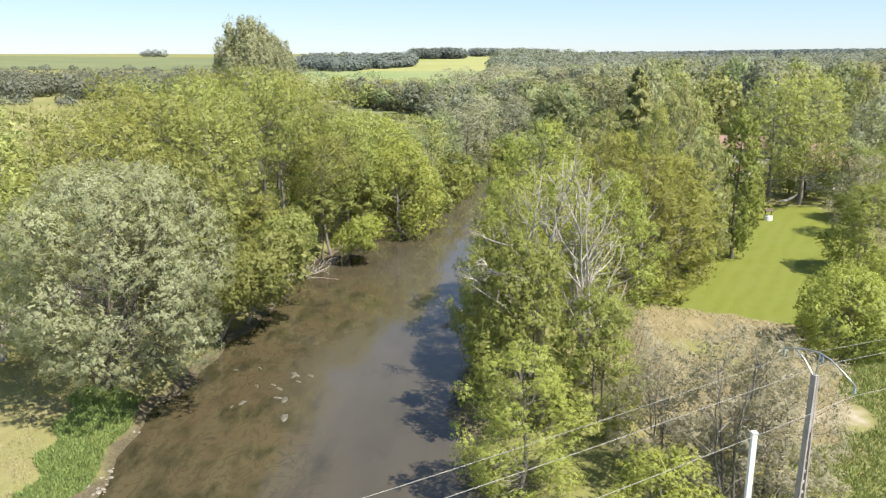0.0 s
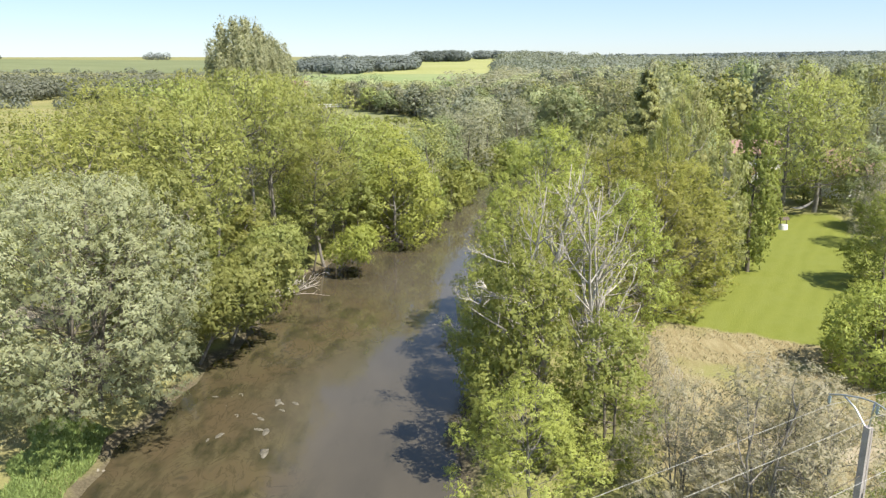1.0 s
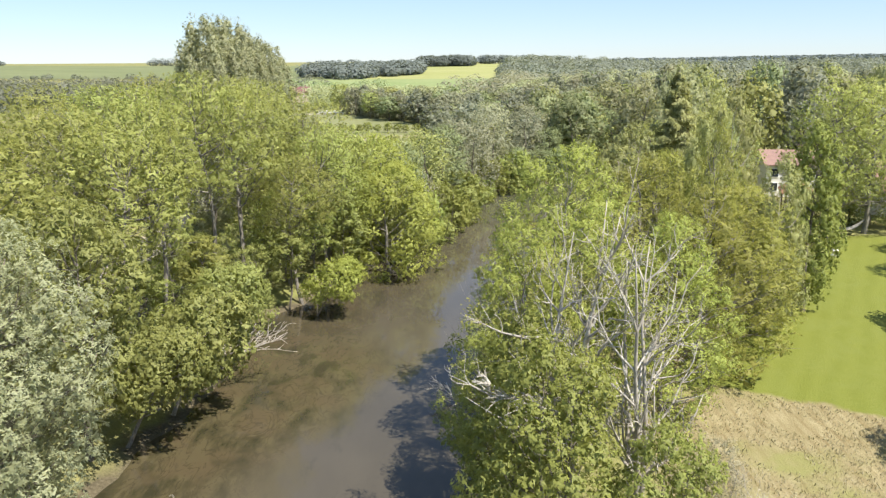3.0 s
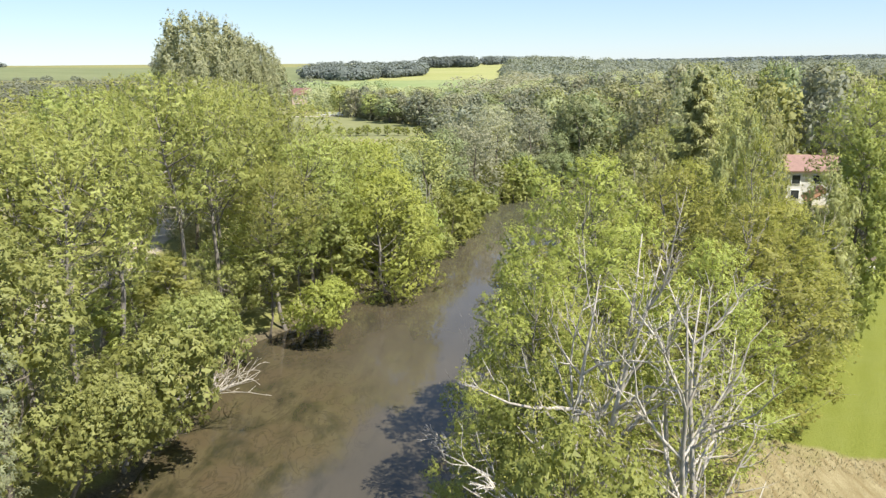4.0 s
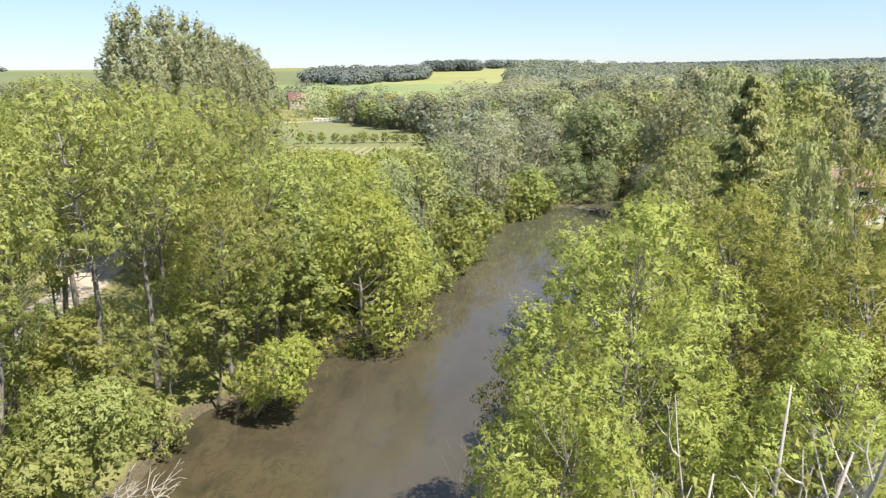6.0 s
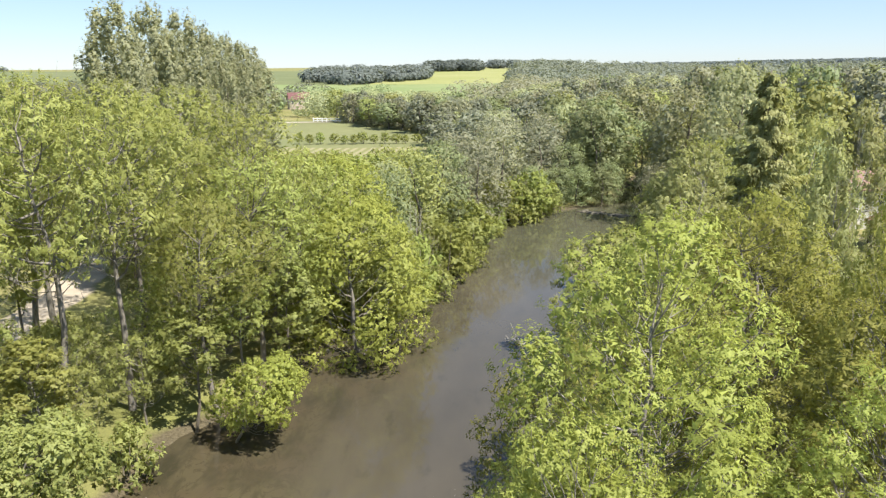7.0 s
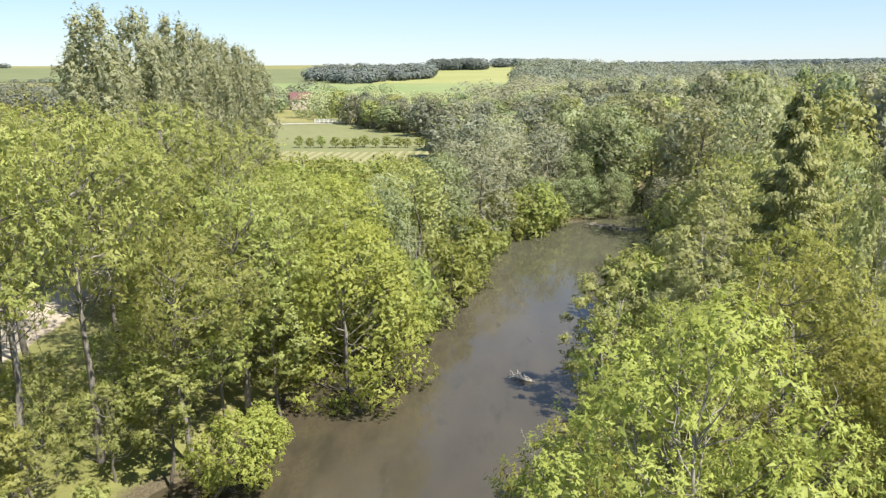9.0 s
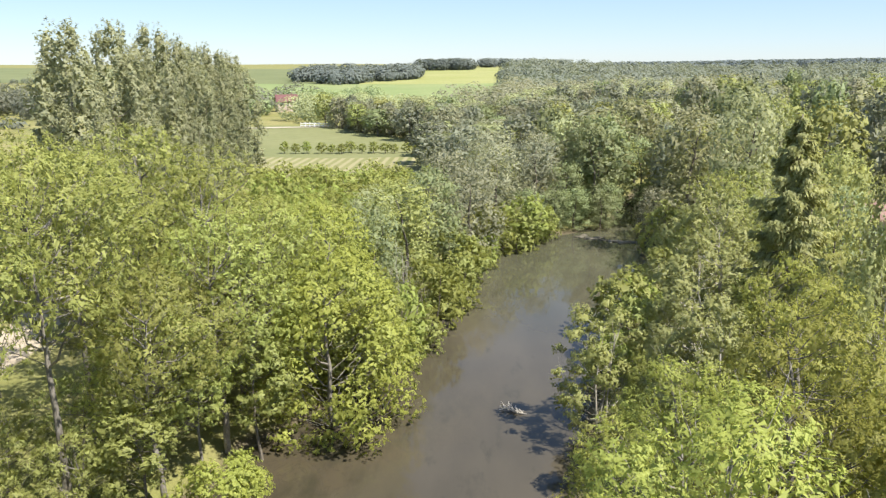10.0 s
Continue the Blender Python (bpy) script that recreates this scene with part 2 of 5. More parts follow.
def bank(x, y):
    """Metres from the water's edge, negative over the water."""
    x, y = np.asarray(x, float), np.asarray(y, float)
    best = np.full(np.broadcast(x, y).shape, 1e9)
    for (ax, ay, aw), (bx, by, bw) in zip(COURSE, COURSE[1:]):
        dx, dy = bx - ax, by - ay
        u = np.clip(((x - ax) * dx + (y - ay) * dy) / (dx * dx + dy * dy), 0, 1)
        best = np.minimum(best, np.hypot(x - ax - u * dx, y - ay - u * dy) - (aw + u * (bw - aw)))
    return best + 0.5 * np.sin(0.55 * x + 0.8 * y) * np.sin(0.31 * y + 1.0)


def smooth(v, a, b):
    u = np.clip((np.asarray(v, float) - a) / (b - a), 0, 1)
    return u * u * (3 - 2 * u)


def height(x, y):
    x, y = np.asarray(x, float), np.asarray(y, float)
    d = bank(x, y)
    z = np.where(d < 0, np.maximum(-1.0, d * 0.35), 0.95 * smooth(d, -0.2, 2.8))
    z = z + np.where(d > 2, 0.12 * np.sin(0.21 * x + 0.4) * np.sin(0.17 * y), 0) * smooth(d, 2, 6)
    far = smooth(y + 0.25 * np.abs(x + 40), 380, 1080)
    z = z + far * (14.5 - 9.5 * smooth(x, 60, 300) + 10.5 * smooth(x, 120, 800) + 1.2 * np.sin(x * 0.006))
    return z


def graded(lo, hi, fine_lo, fine_hi, step, growth=1.16):
    v = list(np.arange(fine_lo, fine_hi + 1e-6, step))
    s = step
    while v[-1] < hi:
        s = min(s * growth, 400)
        v.append(v[-1] + s)
    s = step
    while v[0] > lo:
        s = min(s * growth, 400)
        v.insert(0, v[0] - s)
    return np.array(v)


def sheet(name, xs, ys, zfun, mat, keep=None):
    gx, gy = np.meshgrid(xs, ys)
    gz = zfun(gx, gy)
    nx, ny = len(xs), len(ys)
    idx = np.arange(nx * ny).reshape(ny, nx)
    quads = np.stack([idx[:-1, :-1], idx[:-1, 1:], idx[1:, 1:], idx[1:, :-1]], -1).reshape(-1, 4)
    if keep is not None:
        quads = quads[keep(gx, gy).ravel()[quads].any(1)]
        used, inv = np.unique(quads, return_inverse=True)
        quads = inv.reshape(-1, 4)
    else:
        used = np.arange(nx * ny)
    co = np.stack([gx, gy, gz], -1).reshape(-1, 3)[used]
    me = bpy.data.meshes.new(name)
    me.from_pydata(co.tolist(), [], quads.tolist())
    me.polygons.foreach_set("use_smooth", np.ones(len(quads), bool))
    me.materials.append(mat)
    return me, co


xs = graded(-4200, 4200, -46, 56, 1.2)
ys = graded(-600, 4700, 20, 150, 1.2, 1.1)
me, gco = sheet("ground", xs, ys, height, ground_material())
ground = tagged(new("ground", me), "grassy valley floor rising to low farmland hills", "ground", kind="structure")


def blob(x, y, cx, cy, rx, ry, edge=0.35):
    return smooth(1 - np.hypot((x - cx) / rx, (y - cy) / ry), -edge, edge)


def lawn_mask(x, y):
    left = np.interp(y, [55, 60, 70, 85, 97, 110], [14, 15, 21, 30, 37, 40])
    right = np.interp(y, [50, 60, 80, 97, 110], [36, 38, 46, 48, 48])
    near = 58.5 - (x - 15) * 0.55
    return smooth(x - left, -1, 1.5) * smooth(right - x, -1, 2) * smooth(y - near, -1, 1.2) * smooth(98 - y, -1, 2)


def hay_mask(x, y):
    a = smooth(x, 9.0, 11.5) * smooth(27 - x - 0.6 * np.clip(46 - y, 0, 9), -1, 2) * smooth(y, 31, 36) * smooth(64 - y, -1, 2)
    b = blob(x, y, -21, 36, 5, 6) * 0.4
    return np.maximum(a, b)


def soil_mask(x, y):
    mid = np.interp(y, [30, 60, 80, 95, 110, 140, 200], [-33, -31, -30, -30.5, -33, -40, -60])
    road = smooth(2.0 - np.abs(x - mid), -0.8, 0.8) * smooth(y, 20, 30) * smooth(200 - y, 0, 10)
    return np.maximum(road, 0.5 * blob(x, y, 21.2, 38.8, 2.6, 2.8))


gx, gy = gco[:, 0], gco[:, 1]
edge = bank(gx, gy)
for name, vals in (("lawn", lawn_mask(gx, gy)), ("hay", hay_mask(gx, gy)), ("soil", soil_mask(gx, gy)), ("mud", smooth(1.6 - edge, 0, 1.4))):
    me.attributes.new(name, "FLOAT", "POINT").data.foreach_set("value", vals.astype(np.float32))

me, wco = sheet("river", np.arange(-24, 150, 1.5), np.arange(-80, 250, 1.5), lambda x, y: x * 0, water_material(), lambda x, y: bank(x, y) < 2.2)
left_edge = np.interp(wco[:, 1], [c[1] for c in COURSE], [c[0] - c[2] for c in COURSE])
shoal_mask = smooth(left_edge + 10.5 + 2.0 * np.sin(wco[:, 1] * 0.23) - wco[:, 0], 0, 5) * smooth(104 - wco[:, 1], 0, 52)
me.attributes.new("shoal", "FLOAT", "POINT").data.foreach_set("value", shoal_mask.astype(np.float32))
# mask of the painted tree reflection, growing towards the bend
me.attributes.new("reflected_green", "FLOAT", "POINT").data.foreach_set("value", smooth(wco[:, 1], 96, 128).astype(np.float32))
tagged(new("river", me), "slow murky brown river with silt and weed", "water", kind="structure")


def land_patch(name, corners, mat, label, n=24, lift=0.35):
    """A field laid on the land between four corners."""
    (ax, ay), (bx, by), (cx, cy), (dx, dy) = corners
    u, v = np.meshgrid(np.linspace(0, 1, n), np.linspace(0, 1, n))
    x = (1 - u) * (1 - v) * ax + u * (1 - v) * bx + u * v * cx + (1 - u) * v * dx
    y = (1 - u) * (1 - v) * ay + u * (1 - v) * by + u * v * cy + (1 - u) * v * dy
    idx = np.arange(n * n).reshape(n, n)
    q = np.stack([idx[:-1, :-1], idx[:-1, 1:], idx[1:, 1:], idx[1:, :-1]], -1).reshape(-1, 4)
    pm = bpy.data.meshes.new(name)
    pm.from_pydata(np.stack([x, y, height(x, y) + lift], -1).reshape(-1, 3).tolist(), [], q.tolist())
    pm.polygons.foreach_set("use_smooth", np.ones(len(q), bool))
    pm.materials.append(mat)
    return tagged(new(name, pm), label, "field", kind="structure")


F_GREEN = field_material("young_crop", (0.15, 0.17, 0.08), (0.18, 0.195, 0.095))
F_PALE = field_material("ripening_crop", (0.27, 0.28, 0.10), (0.31, 0.31, 0.13))
F_LIGHT = field_material("pale_pasture", (0.20, 0.25, 0.10), (0.25, 0.28, 0.125))
F_MOWN = field_material("mown_hay_rows", (0.185, 0.19, 0.075), (0.235, 0.225, 0.10), 0.16, 0.04)
F_MEADOW = field_material("meadow", (0.18, 0.19, 0.085), (0.22, 0.22, 0.105))

# ---- plants ----
def unit(v):
    return v / np.maximum(np.linalg.norm(v, axis=-1, keepdims=True), 1e-9)


def leaf_mesh(name, at, normal, size, mat, narrow=0.55, rg=rng, shade=None, even=0.7, along=None):
    """Pointed leaves at the places given; shade: the crown's own outward direction, towards which the leaves' shading is evened;
    along: the way in which each leaf points."""
    n = len(at)
    nrm = unit(normal)
    a = unit(np.cross(nrm, rg.normal(size=(n, 3)))) if along is None else unit(along - nrm * (along * nrm).sum(1, keepdims=True))
    b = np.cross(nrm, a)
    L = (size * rg.uniform(0.65, 1.35, n))[:, None]
    co = np.empty((n, 3, 3))
    co[:, 0] = at - a * L * 0.45 + b * L * narrow * 0.5
    co[:, 1] = at + a * L * 0.55 - nrm * L * 0.08
    co[:, 2] = at - a * L * 0.45 - b * L * narrow * 0.5
    lm = bpy.data.meshes.new(name)
    lm.vertices.add(3 * n)
    lm.vertices.foreach_set("co", co.reshape(-1).astype(np.float32))
    lm.loops.add(3 * n)
    lm.loops.foreach_set("vertex_index", np.arange(3 * n, dtype=np.int32))
    lm.polygons.add(n)
    lm.polygons.foreach_set("loop_start", np.arange(0, 3 * n, 3, dtype=np.int32))
    lm.polygons.foreach_set("use_smooth", np.ones(n, bool))
    lm.update(calc_edges=True)
    if shade is not None:
        face = unit(np.cross(co[:, 1] - co[:, 0], co[:, 2] - co[:, 0]))
        sh = unit(shade)
        sh = np.where((face * sh).sum(1, keepdims=True) < 0, -sh, sh)
        sn = unit(sh * even + face * (1 - even))
        lm.normals_split_custom_set_from_vertices(np.repeat(sn, 3, axis=0).tolist())
    lm.materials.append(mat)
    return lm


def tube_mesh(name, paths, mat, sides=6):
    """Tapered bent tubes; every path is (points, radii)."""
    verts, faces = [], []
    for pts, rad in paths:
        pts = np.asarray(pts, float)
        tan = unit(np.gradient(pts, axis=0))
        ref = np.array([1.0, 0.3, 0.1])
        a = unit(np.cross(tan, ref))
        b = np.cross(tan, a)
        base = len(verts)
        for i in range(len(pts)):
            for k in range(sides):
                w = 2 * math.pi * k / sides
                verts.append(pts[i] + rad[i] * (a[i] * math.cos(w) + b[i] * math.sin(w)))
        for i in range(len(pts) - 1):
            for k in range(sides):
                p, q = base + i * sides + k, base + i * sides + (k + 1) % sides
                faces.append((p, q, q + sides, p + sides))
        faces.append(tuple(base + (len(pts) - 1) * sides + k for k in range(sides)))
    tm = bpy.data.meshes.new(name)
    tm.from_pydata([tuple(v) for v in verts], [], faces)
    tm.polygons.foreach_set("use_smooth", np.ones(len(faces), bool))
    tm.materials.append(mat)
    return tm


def bent(a, b, rg, sag=0.15, n=5, loose=1.0):
    a, b = np.asarray(a, float), np.asarray(b, float)
    t = np.linspace(0, 1, n)[:, None]
    L = np.linalg.norm(b - a)
    p = a + (b - a) * t
    p = p + np.sin(math.pi * t) * (rg.normal(size=3) * 0.07 * loose * L + np.array([0, 0, -sag * L]))
    p[1:-1] += rg.normal(size=(n - 2, 3)) * 0.014 * loose * L
    return p


def crown_plant(kind, leaf, seed, h=14.0, r=4.5, base=0.2, prof=None, lumps=46, leaves=14000, size=0.2, narrow=0.5, per=14, clump=(0.2, 0.34), reach=(0.45, 0.88),
                tall=1.0, tuft=0.3, rise=0.35, bark=None, limbs=9, trunk=0.016, stems=1, bare=10, fill=0.18, even=0.84, wild=0.32, lean=(0.0, 0.0), open_under=0.35, side=2, mass=0.0):
    """A broad-leaved tree or shrub: trunks and limbs carry rounded boughs, every bough bears tufts, every tuft a rosette of leaves."""
    rg = np.random.default_rng(seed)
    bark = bark or BARK
    prof = prof or DOME
    fine = np.linspace(0, 1, 60)
    wide = np.interp(fine, *prof) + 0.15
    cdf = np.cumsum(wide) / wide.sum()
    zf = np.interp((np.arange(lumps) + rg.uniform(0, 1, lumps)) / lumps, cdf, fine)
    ang = rg.uniform(0, 6.28) + np.arange(lumps) * 2.39996 + rg.normal(size=lumps) * 0.3
    rr = r * np.interp(zf, *prof) * rg.uniform(*reach, lumps)
    R = r * rg.uniform(*clump, lumps)
    zc = h * (base + (1 - base) * zf)
    zc = np.minimum(zc, h - R * tall * 0.95)
    c = np.stack([np.cos(ang) * rr + lean[0] * zc, np.sin(ang) * rr + lean[1] * zc, zc], -1)
    heart = np.array([lean[0] * h * 0.5, lean[1] * h * 0.5, h * (base + (1 - base) * 0.35)])
    stretch = np.array([1, 1, tall])
    # tufts on the outer skin of the boughs
    want = max(30, leaves // per)
    share = R ** 2 / (R ** 2).sum()
    tq, tp, tk, got = [], [], [], 0
    for _ in range(14):
        k = rg.choice(lumps, want, p=share)
        q = unit(rg.normal(size=(want, 3)))
        p = c[k] + q * (R[k] * rg.uniform(0.78, 1.08, want))[:, None] * stretch
        d = np.linalg.norm((p[:, None, :] - c[None]) / stretch, axis=2) / R[None]
        d[np.arange(want), k] = 9
        out = unit(c[k] - heart)
        ok = (d.min(1) > 0.78) & (p[:, 2] > 0.12) & ((q * out).sum(1) > -0.35) & ((q[:, 2] > -open_under) | (rg.random(want) < 0.25))
        tq.append(q[ok])
        tp.append(p[ok])
        tk.append(k[ok])
        got += int(ok.sum())
        if got >= want:
            break
    tq, tp, tk = (np.concatenate(v)[:want] for v in (tq, tp, tk))
    up = np.array([0, 0, 1.0])
    axis = unit(tq * 0.75 + unit(tp - heart) * 0.3 + up * rise + rg.normal(size=tq.shape) * 0.22)
    w = np.repeat(np.arange(len(tp)), rg.integers(max(3, per - 5), per + 6, len(tp)))
    n = len(w)
    u = rg.uniform(-0.35, 0.65, (n, 1))
    rad = unit(np.cross(axis[w], rg.normal(size=(n, 3))))
    along = rad + axis[w] * (0.35 + 0.5 * u) - up * 0.15
    length = (tuft * rg.uniform(0.7, 1.3, len(tp)))[w][:, None]
    at = tp[w] + axis[w] * u * length + rad * (length * rg.uniform(0.05, 0.62, (n, 1)) * (1 - 0.4 * u))
    nr = axis[w] * 0.55 + tq[w] * 0.35 + up * 0.35 + rg.normal(size=(n, 3)) * wild
    whole = unit((tp[w] - heart) / np.array([r, r, h * 0.5]))
    sh = tq[w] * (0.75 - 0.45 * mass) + whole * (0.4 + 0.5 * mass) + up * 0.2
    # oversized inner leaves, added to block light and close the boughs
    m = int(n * fill)
    k = rg.choice(lumps, m, p=share)
    q = unit(rg.normal(size=(m, 3)) + up * 0.2)
    at = np.concatenate([at, c[k] + q * (R[k] * rg.uniform(0.3, 0.72, m))[:, None] * stretch])
    nr, sh = np.concatenate([nr, q + rg.normal(size=q.shape) * 0.4]), np.concatenate([sh, q + up * 0.3])
    along = np.concatenate([along, rg.normal(size=(m, 3))])
    sizes = size * np.concatenate([np.ones(n), np.full(m, 2.0)])
    keep = at[:, 2] > 0.05
    parts = {"trunk": [], "limb": []}
    tr = trunk * h
    axes = []
    for i in range(stems):
        f = rg.normal(size=2) * 0.1 * r if stems > 1 else np.zeros(2)
        top = h * rg.uniform(0.72, 0.86)
        pts = bent((f[0], f[1], -0.4), (f[0] * 2.5 + lean[0] * top + rg.normal() * 0.07 * r, f[1] * 2.5 + lean[1] * top + rg.normal() * 0.07 * r, top), rg, 0.0, 8, 0.45)
        axes.append(pts)
        parts["trunk"].append(tube_mesh(kind + "_trunk", [(pts, np.linspace(tr * (1.2 if stems == 1 else 0.75), tr * 0.16, 8))], bark, 7))
    thin = []
    for j, i in enumerate(np.argsort(-R)):
        ax = axes[j % stems]
        fz = np.clip(c[i][2] - rr[i] * rg.uniform(0.45, 1.0) - 0.3, 0.5 * base * h + 0.1 * h * rg.random(), ax[-1][2] - 0.3)
        foot = np.array([np.interp(fz, ax[:, 2], ax[:, 0]), np.interp(fz, ax[:, 2], ax[:, 1]), fz])
        pts = bent(foot, c[i] + unit(c[i] - heart) * R[i] * 0.2, rg, 0.12, 6)
        if j >= limbs and side == 0:
            continue
        if j < limbs:
            parts["limb"].append(tube_mesh(kind + "_limb", [(pts, np.linspace(tr * 0.36, tr * 0.04, 6))], bark, 5))
        else:
            thin.append((pts, np.linspace(tr * 0.16, tr * 0.03, 6)))
        for _ in range(side):
            e = c[i] + unit(rg.normal(size=3) + unit(c[i] - heart) * 0.6) * R[i] * 0.85
            thin.append((bent(pts[rg.integers(2, 6)], e, rg, 0.0, 4), np.linspace(tr * 0.1, tr * 0.02, 4)))
    for _ in range(bare):
        i = rg.integers(lumps)
        e = c[i] + unit(unit(c[i] - heart) + up * 0.5 + rg.normal(size=3) * 0.5) * R[i] * rg.uniform(1.1, 1.9)
        thin.append((bent(c[i], e, rg, 0.0, 4), np.linspace(tr * 0.09, tr * 0.02, 4)))
    if thin:
        parts["branchwork"] = [tube_mesh(kind + "_branchwork", thin, bark, 3)]
    parts["crown"] = [leaf_mesh(kind + "_crown", at[keep], nr[keep], sizes[keep], leaf, narrow, rg, sh[keep], even, along[keep])]
    return dict(kind=kind, h=h, r=r, parts=parts)


DOME = ([0, 0.1, 0.3, 0.55, 0.8, 1.0], [0.62, 0.85, 1.0, 0.92, 0.62, 0.12])


def snag_plant(seed, h=14.0, r=3.6, stems=3, leaves=8000, sweep=0):
    """A half-dead tree: bleached stems that fork again and again, with a few leafy sprays at the ends."""
    rg = np.random.default_rng(seed)
    made = {0: [], 1: [], 2: []}
    ends = []

    def fork(p, way, L, rad, level):
        n = 9 if level == 0 else 6 if level < 3 else 4
        pts, d = [np.array(p)], unit(np.array(way))
        for _ in range(n - 1):
            d = unit(d + rg.normal(size=3) * (0.06 if level == 0 else 0.2) + np.array([0, 0, 0.12]))
            pts.append(pts[-1] + d * L / (n - 1))
        pts = np.array(pts)
        radii = rad * np.linspace(1, 0.06, n) ** 0.8
        made[min(level, 2)].append((pts, radii))
        if level == 3:
            ends.append(pts[-1])
            return
        for _ in range((11, 5, 4)[level]):
            u = rg.uniform(0.25, 0.95)
            k = int(u * (n - 1))
            ax = unit(pts[min(k + 1, n - 1)] - pts[max(k - 1, 0)])
            out = unit(np.cross(ax, rg.normal(size=3)))
            fork(pts[k], ax * 0.75 + out * rg.uniform(0.5, 1.15) + np.array([0, 0, 0.05]), L * rg.uniform(0.26, 0.46) * (1.15 - 0.5 * u), max(radii[k] * rg.uniform(0.6, 0.85), (0.044, 0.021, 0.010)[level]), level + 1)

    for i in range(stems):
        w = 2 * math.pi * i / stems + rg.normal() * 0.4
        fork((math.cos(w) * 0.15, math.sin(w) * 0.15, -0.3), (math.cos(w) * 0.05, math.sin(w) * 0.05, 1.0), h * rg.uniform(0.78, 1.0), 0.15, 0)
    for i in range(sweep):
        fork((-0.1, 0.0, h * (0.3 + 0.06 * i)), (-1.0, rg.normal() * 0.45, 0.12), h * rg.uniform(0.26, 0.4), 0.075, 1)
    parts = {"trunk": [tube_mesh("snag_trunk", [p], PALE_BARK, 7) for p in made[0]], "limb": [tube_mesh("snag_limb", [p], PALE_BARK, 5) for p in made[1]],
             "branchwork": [tube_mesh("snag_branchwork", made[2], PALE_BARK, 4)]}
    ends = np.array(ends)
    pick = ends[rg.random(len(ends)) < 0.5]
    at = pick[rg.integers(0, len(pick), leaves)] + rg.normal(size=(leaves, 3)) * 0.22
    parts["crown"] = [leaf_mesh("snag_crown", at, rg.normal(size=(leaves, 3)) * 0.5 + np.array([0.1, -0.1, 0.8]), 0.15, LEAF["light"], 0.5, rg)]
    return dict(kind="half_dead_tree", h=h, r=r, parts=parts)


def spruce_plant(seed, h=18.0, r=4.0):
    """A spruce: drooping boughs in loose whorls, each hung with sprays of needles."""
    rg = np.random.default_rng(seed)
    parts = {"trunk": [tube_mesh("spruce_trunk", [(bent((0, 0, -0.4), (0, 0, h), rg, 0.0, 8), np.linspace(0.26, 0.03, 8))], BARK, 7)], "bough": []}
    at, nr, sh, al = [], [], [], []
    z, turn = 1.0, 0.0
    while z < h * 0.985:
        for j in range(5):
            w = turn + 2 * math.pi * j / 5 + rg.normal() * 0.3
            zb = z + rg.normal() * 0.18
            L = (r * (1 - zb / h) ** 0.72 * np.interp(zb / h, [0, 0.15, 1], [0.85, 1, 1]) + 0.25) * rg.uniform(0.55, 1.12)
            out = np.array([math.cos(w), math.sin(w), 0])
            side = np.array([-out[1], out[0], 0])
            t = np.linspace(0, 1, 5)
            pts = np.array([0, 0, zb]) + out * (t * L)[:, None] + np.array([0, 0, 1.0]) * (-0.5 * L * t ** 1.2 + 0.3 * L * t ** 4)[:, None]
            if rg.random() < 0.3:
                parts["bough"].append(tube_mesh("spruce_bough", [(pts, np.linspace(0.05, 0.01, 5))], BARK, 4))
            m = int(50 + 130 * L)
            u = rg.uniform(0.15, 1.0, m) ** 0.75
            p = np.stack([np.interp(u, t, pts[:, a]) for a in range(3)], -1)
            off = rg.normal(size=m) * 0.2 * L * (1.15 - 0.75 * u)
            drop = rg.random(m) ** 1.8 * 0.5
            p = p + side * off[:, None]
            p[:, 2] -= drop + np.abs(off) * 0.35
            at.append(p)
            sh.append(np.tile(out * 0.8 + np.array([0, 0, 0.6]), (m, 1)) + rg.normal(size=(m, 3)) * 0.15)
            nr.append(out * 0.6 + side * rg.normal(size=m)[:, None] * 0.5 + np.array([0, 0, 0.45]) + rg.normal(size=(m, 3)) * 0.35)
            al.append(out * 0.5 + side * off[:, None] + np.array([0, 0, -0.8]) + rg.normal(size=(m, 3)) * 0.25)
        z += 0.4 + 0.42 * (1 - z / h)
        turn += 0.8
    parts["crown"] = [leaf_mesh("spruce_crown", np.concatenate(at), np.concatenate(nr), 0.25, LEAF["spruce"], 0.36, rg, np.concatenate(sh), 0.5, np.concatenate(al))]
    return dict(kind="spruce", h=h, r=r, parts=parts)


def plant(v, x, y, h, r, label, category="tree", name=None, group="", turn=None, lean=0.0, z=None):
    """A thing: an Empty at the foot with the parts of the grown plant v, sized to height h and crown radius r."""
    root = new(name or v["kind"])
    tz = float(height(x, y)) if z is None else z
    turn = rng.uniform(0, 360) if turn is None else turn
    root.matrix_world = pose(x, y, tz, lean, 0, turn) @ Matrix.Diagonal((r / v["r"], r / v["r"], h / v["h"], 1))
    for part_name, meshes in v["parts"].items():
        for pm in meshes:
            ob = new(part_name, pm)
            ob.parent = root
            if part_name == "branchwork":
                ob["kind"] = "stuff"
    return tagged(root, label, category, group)


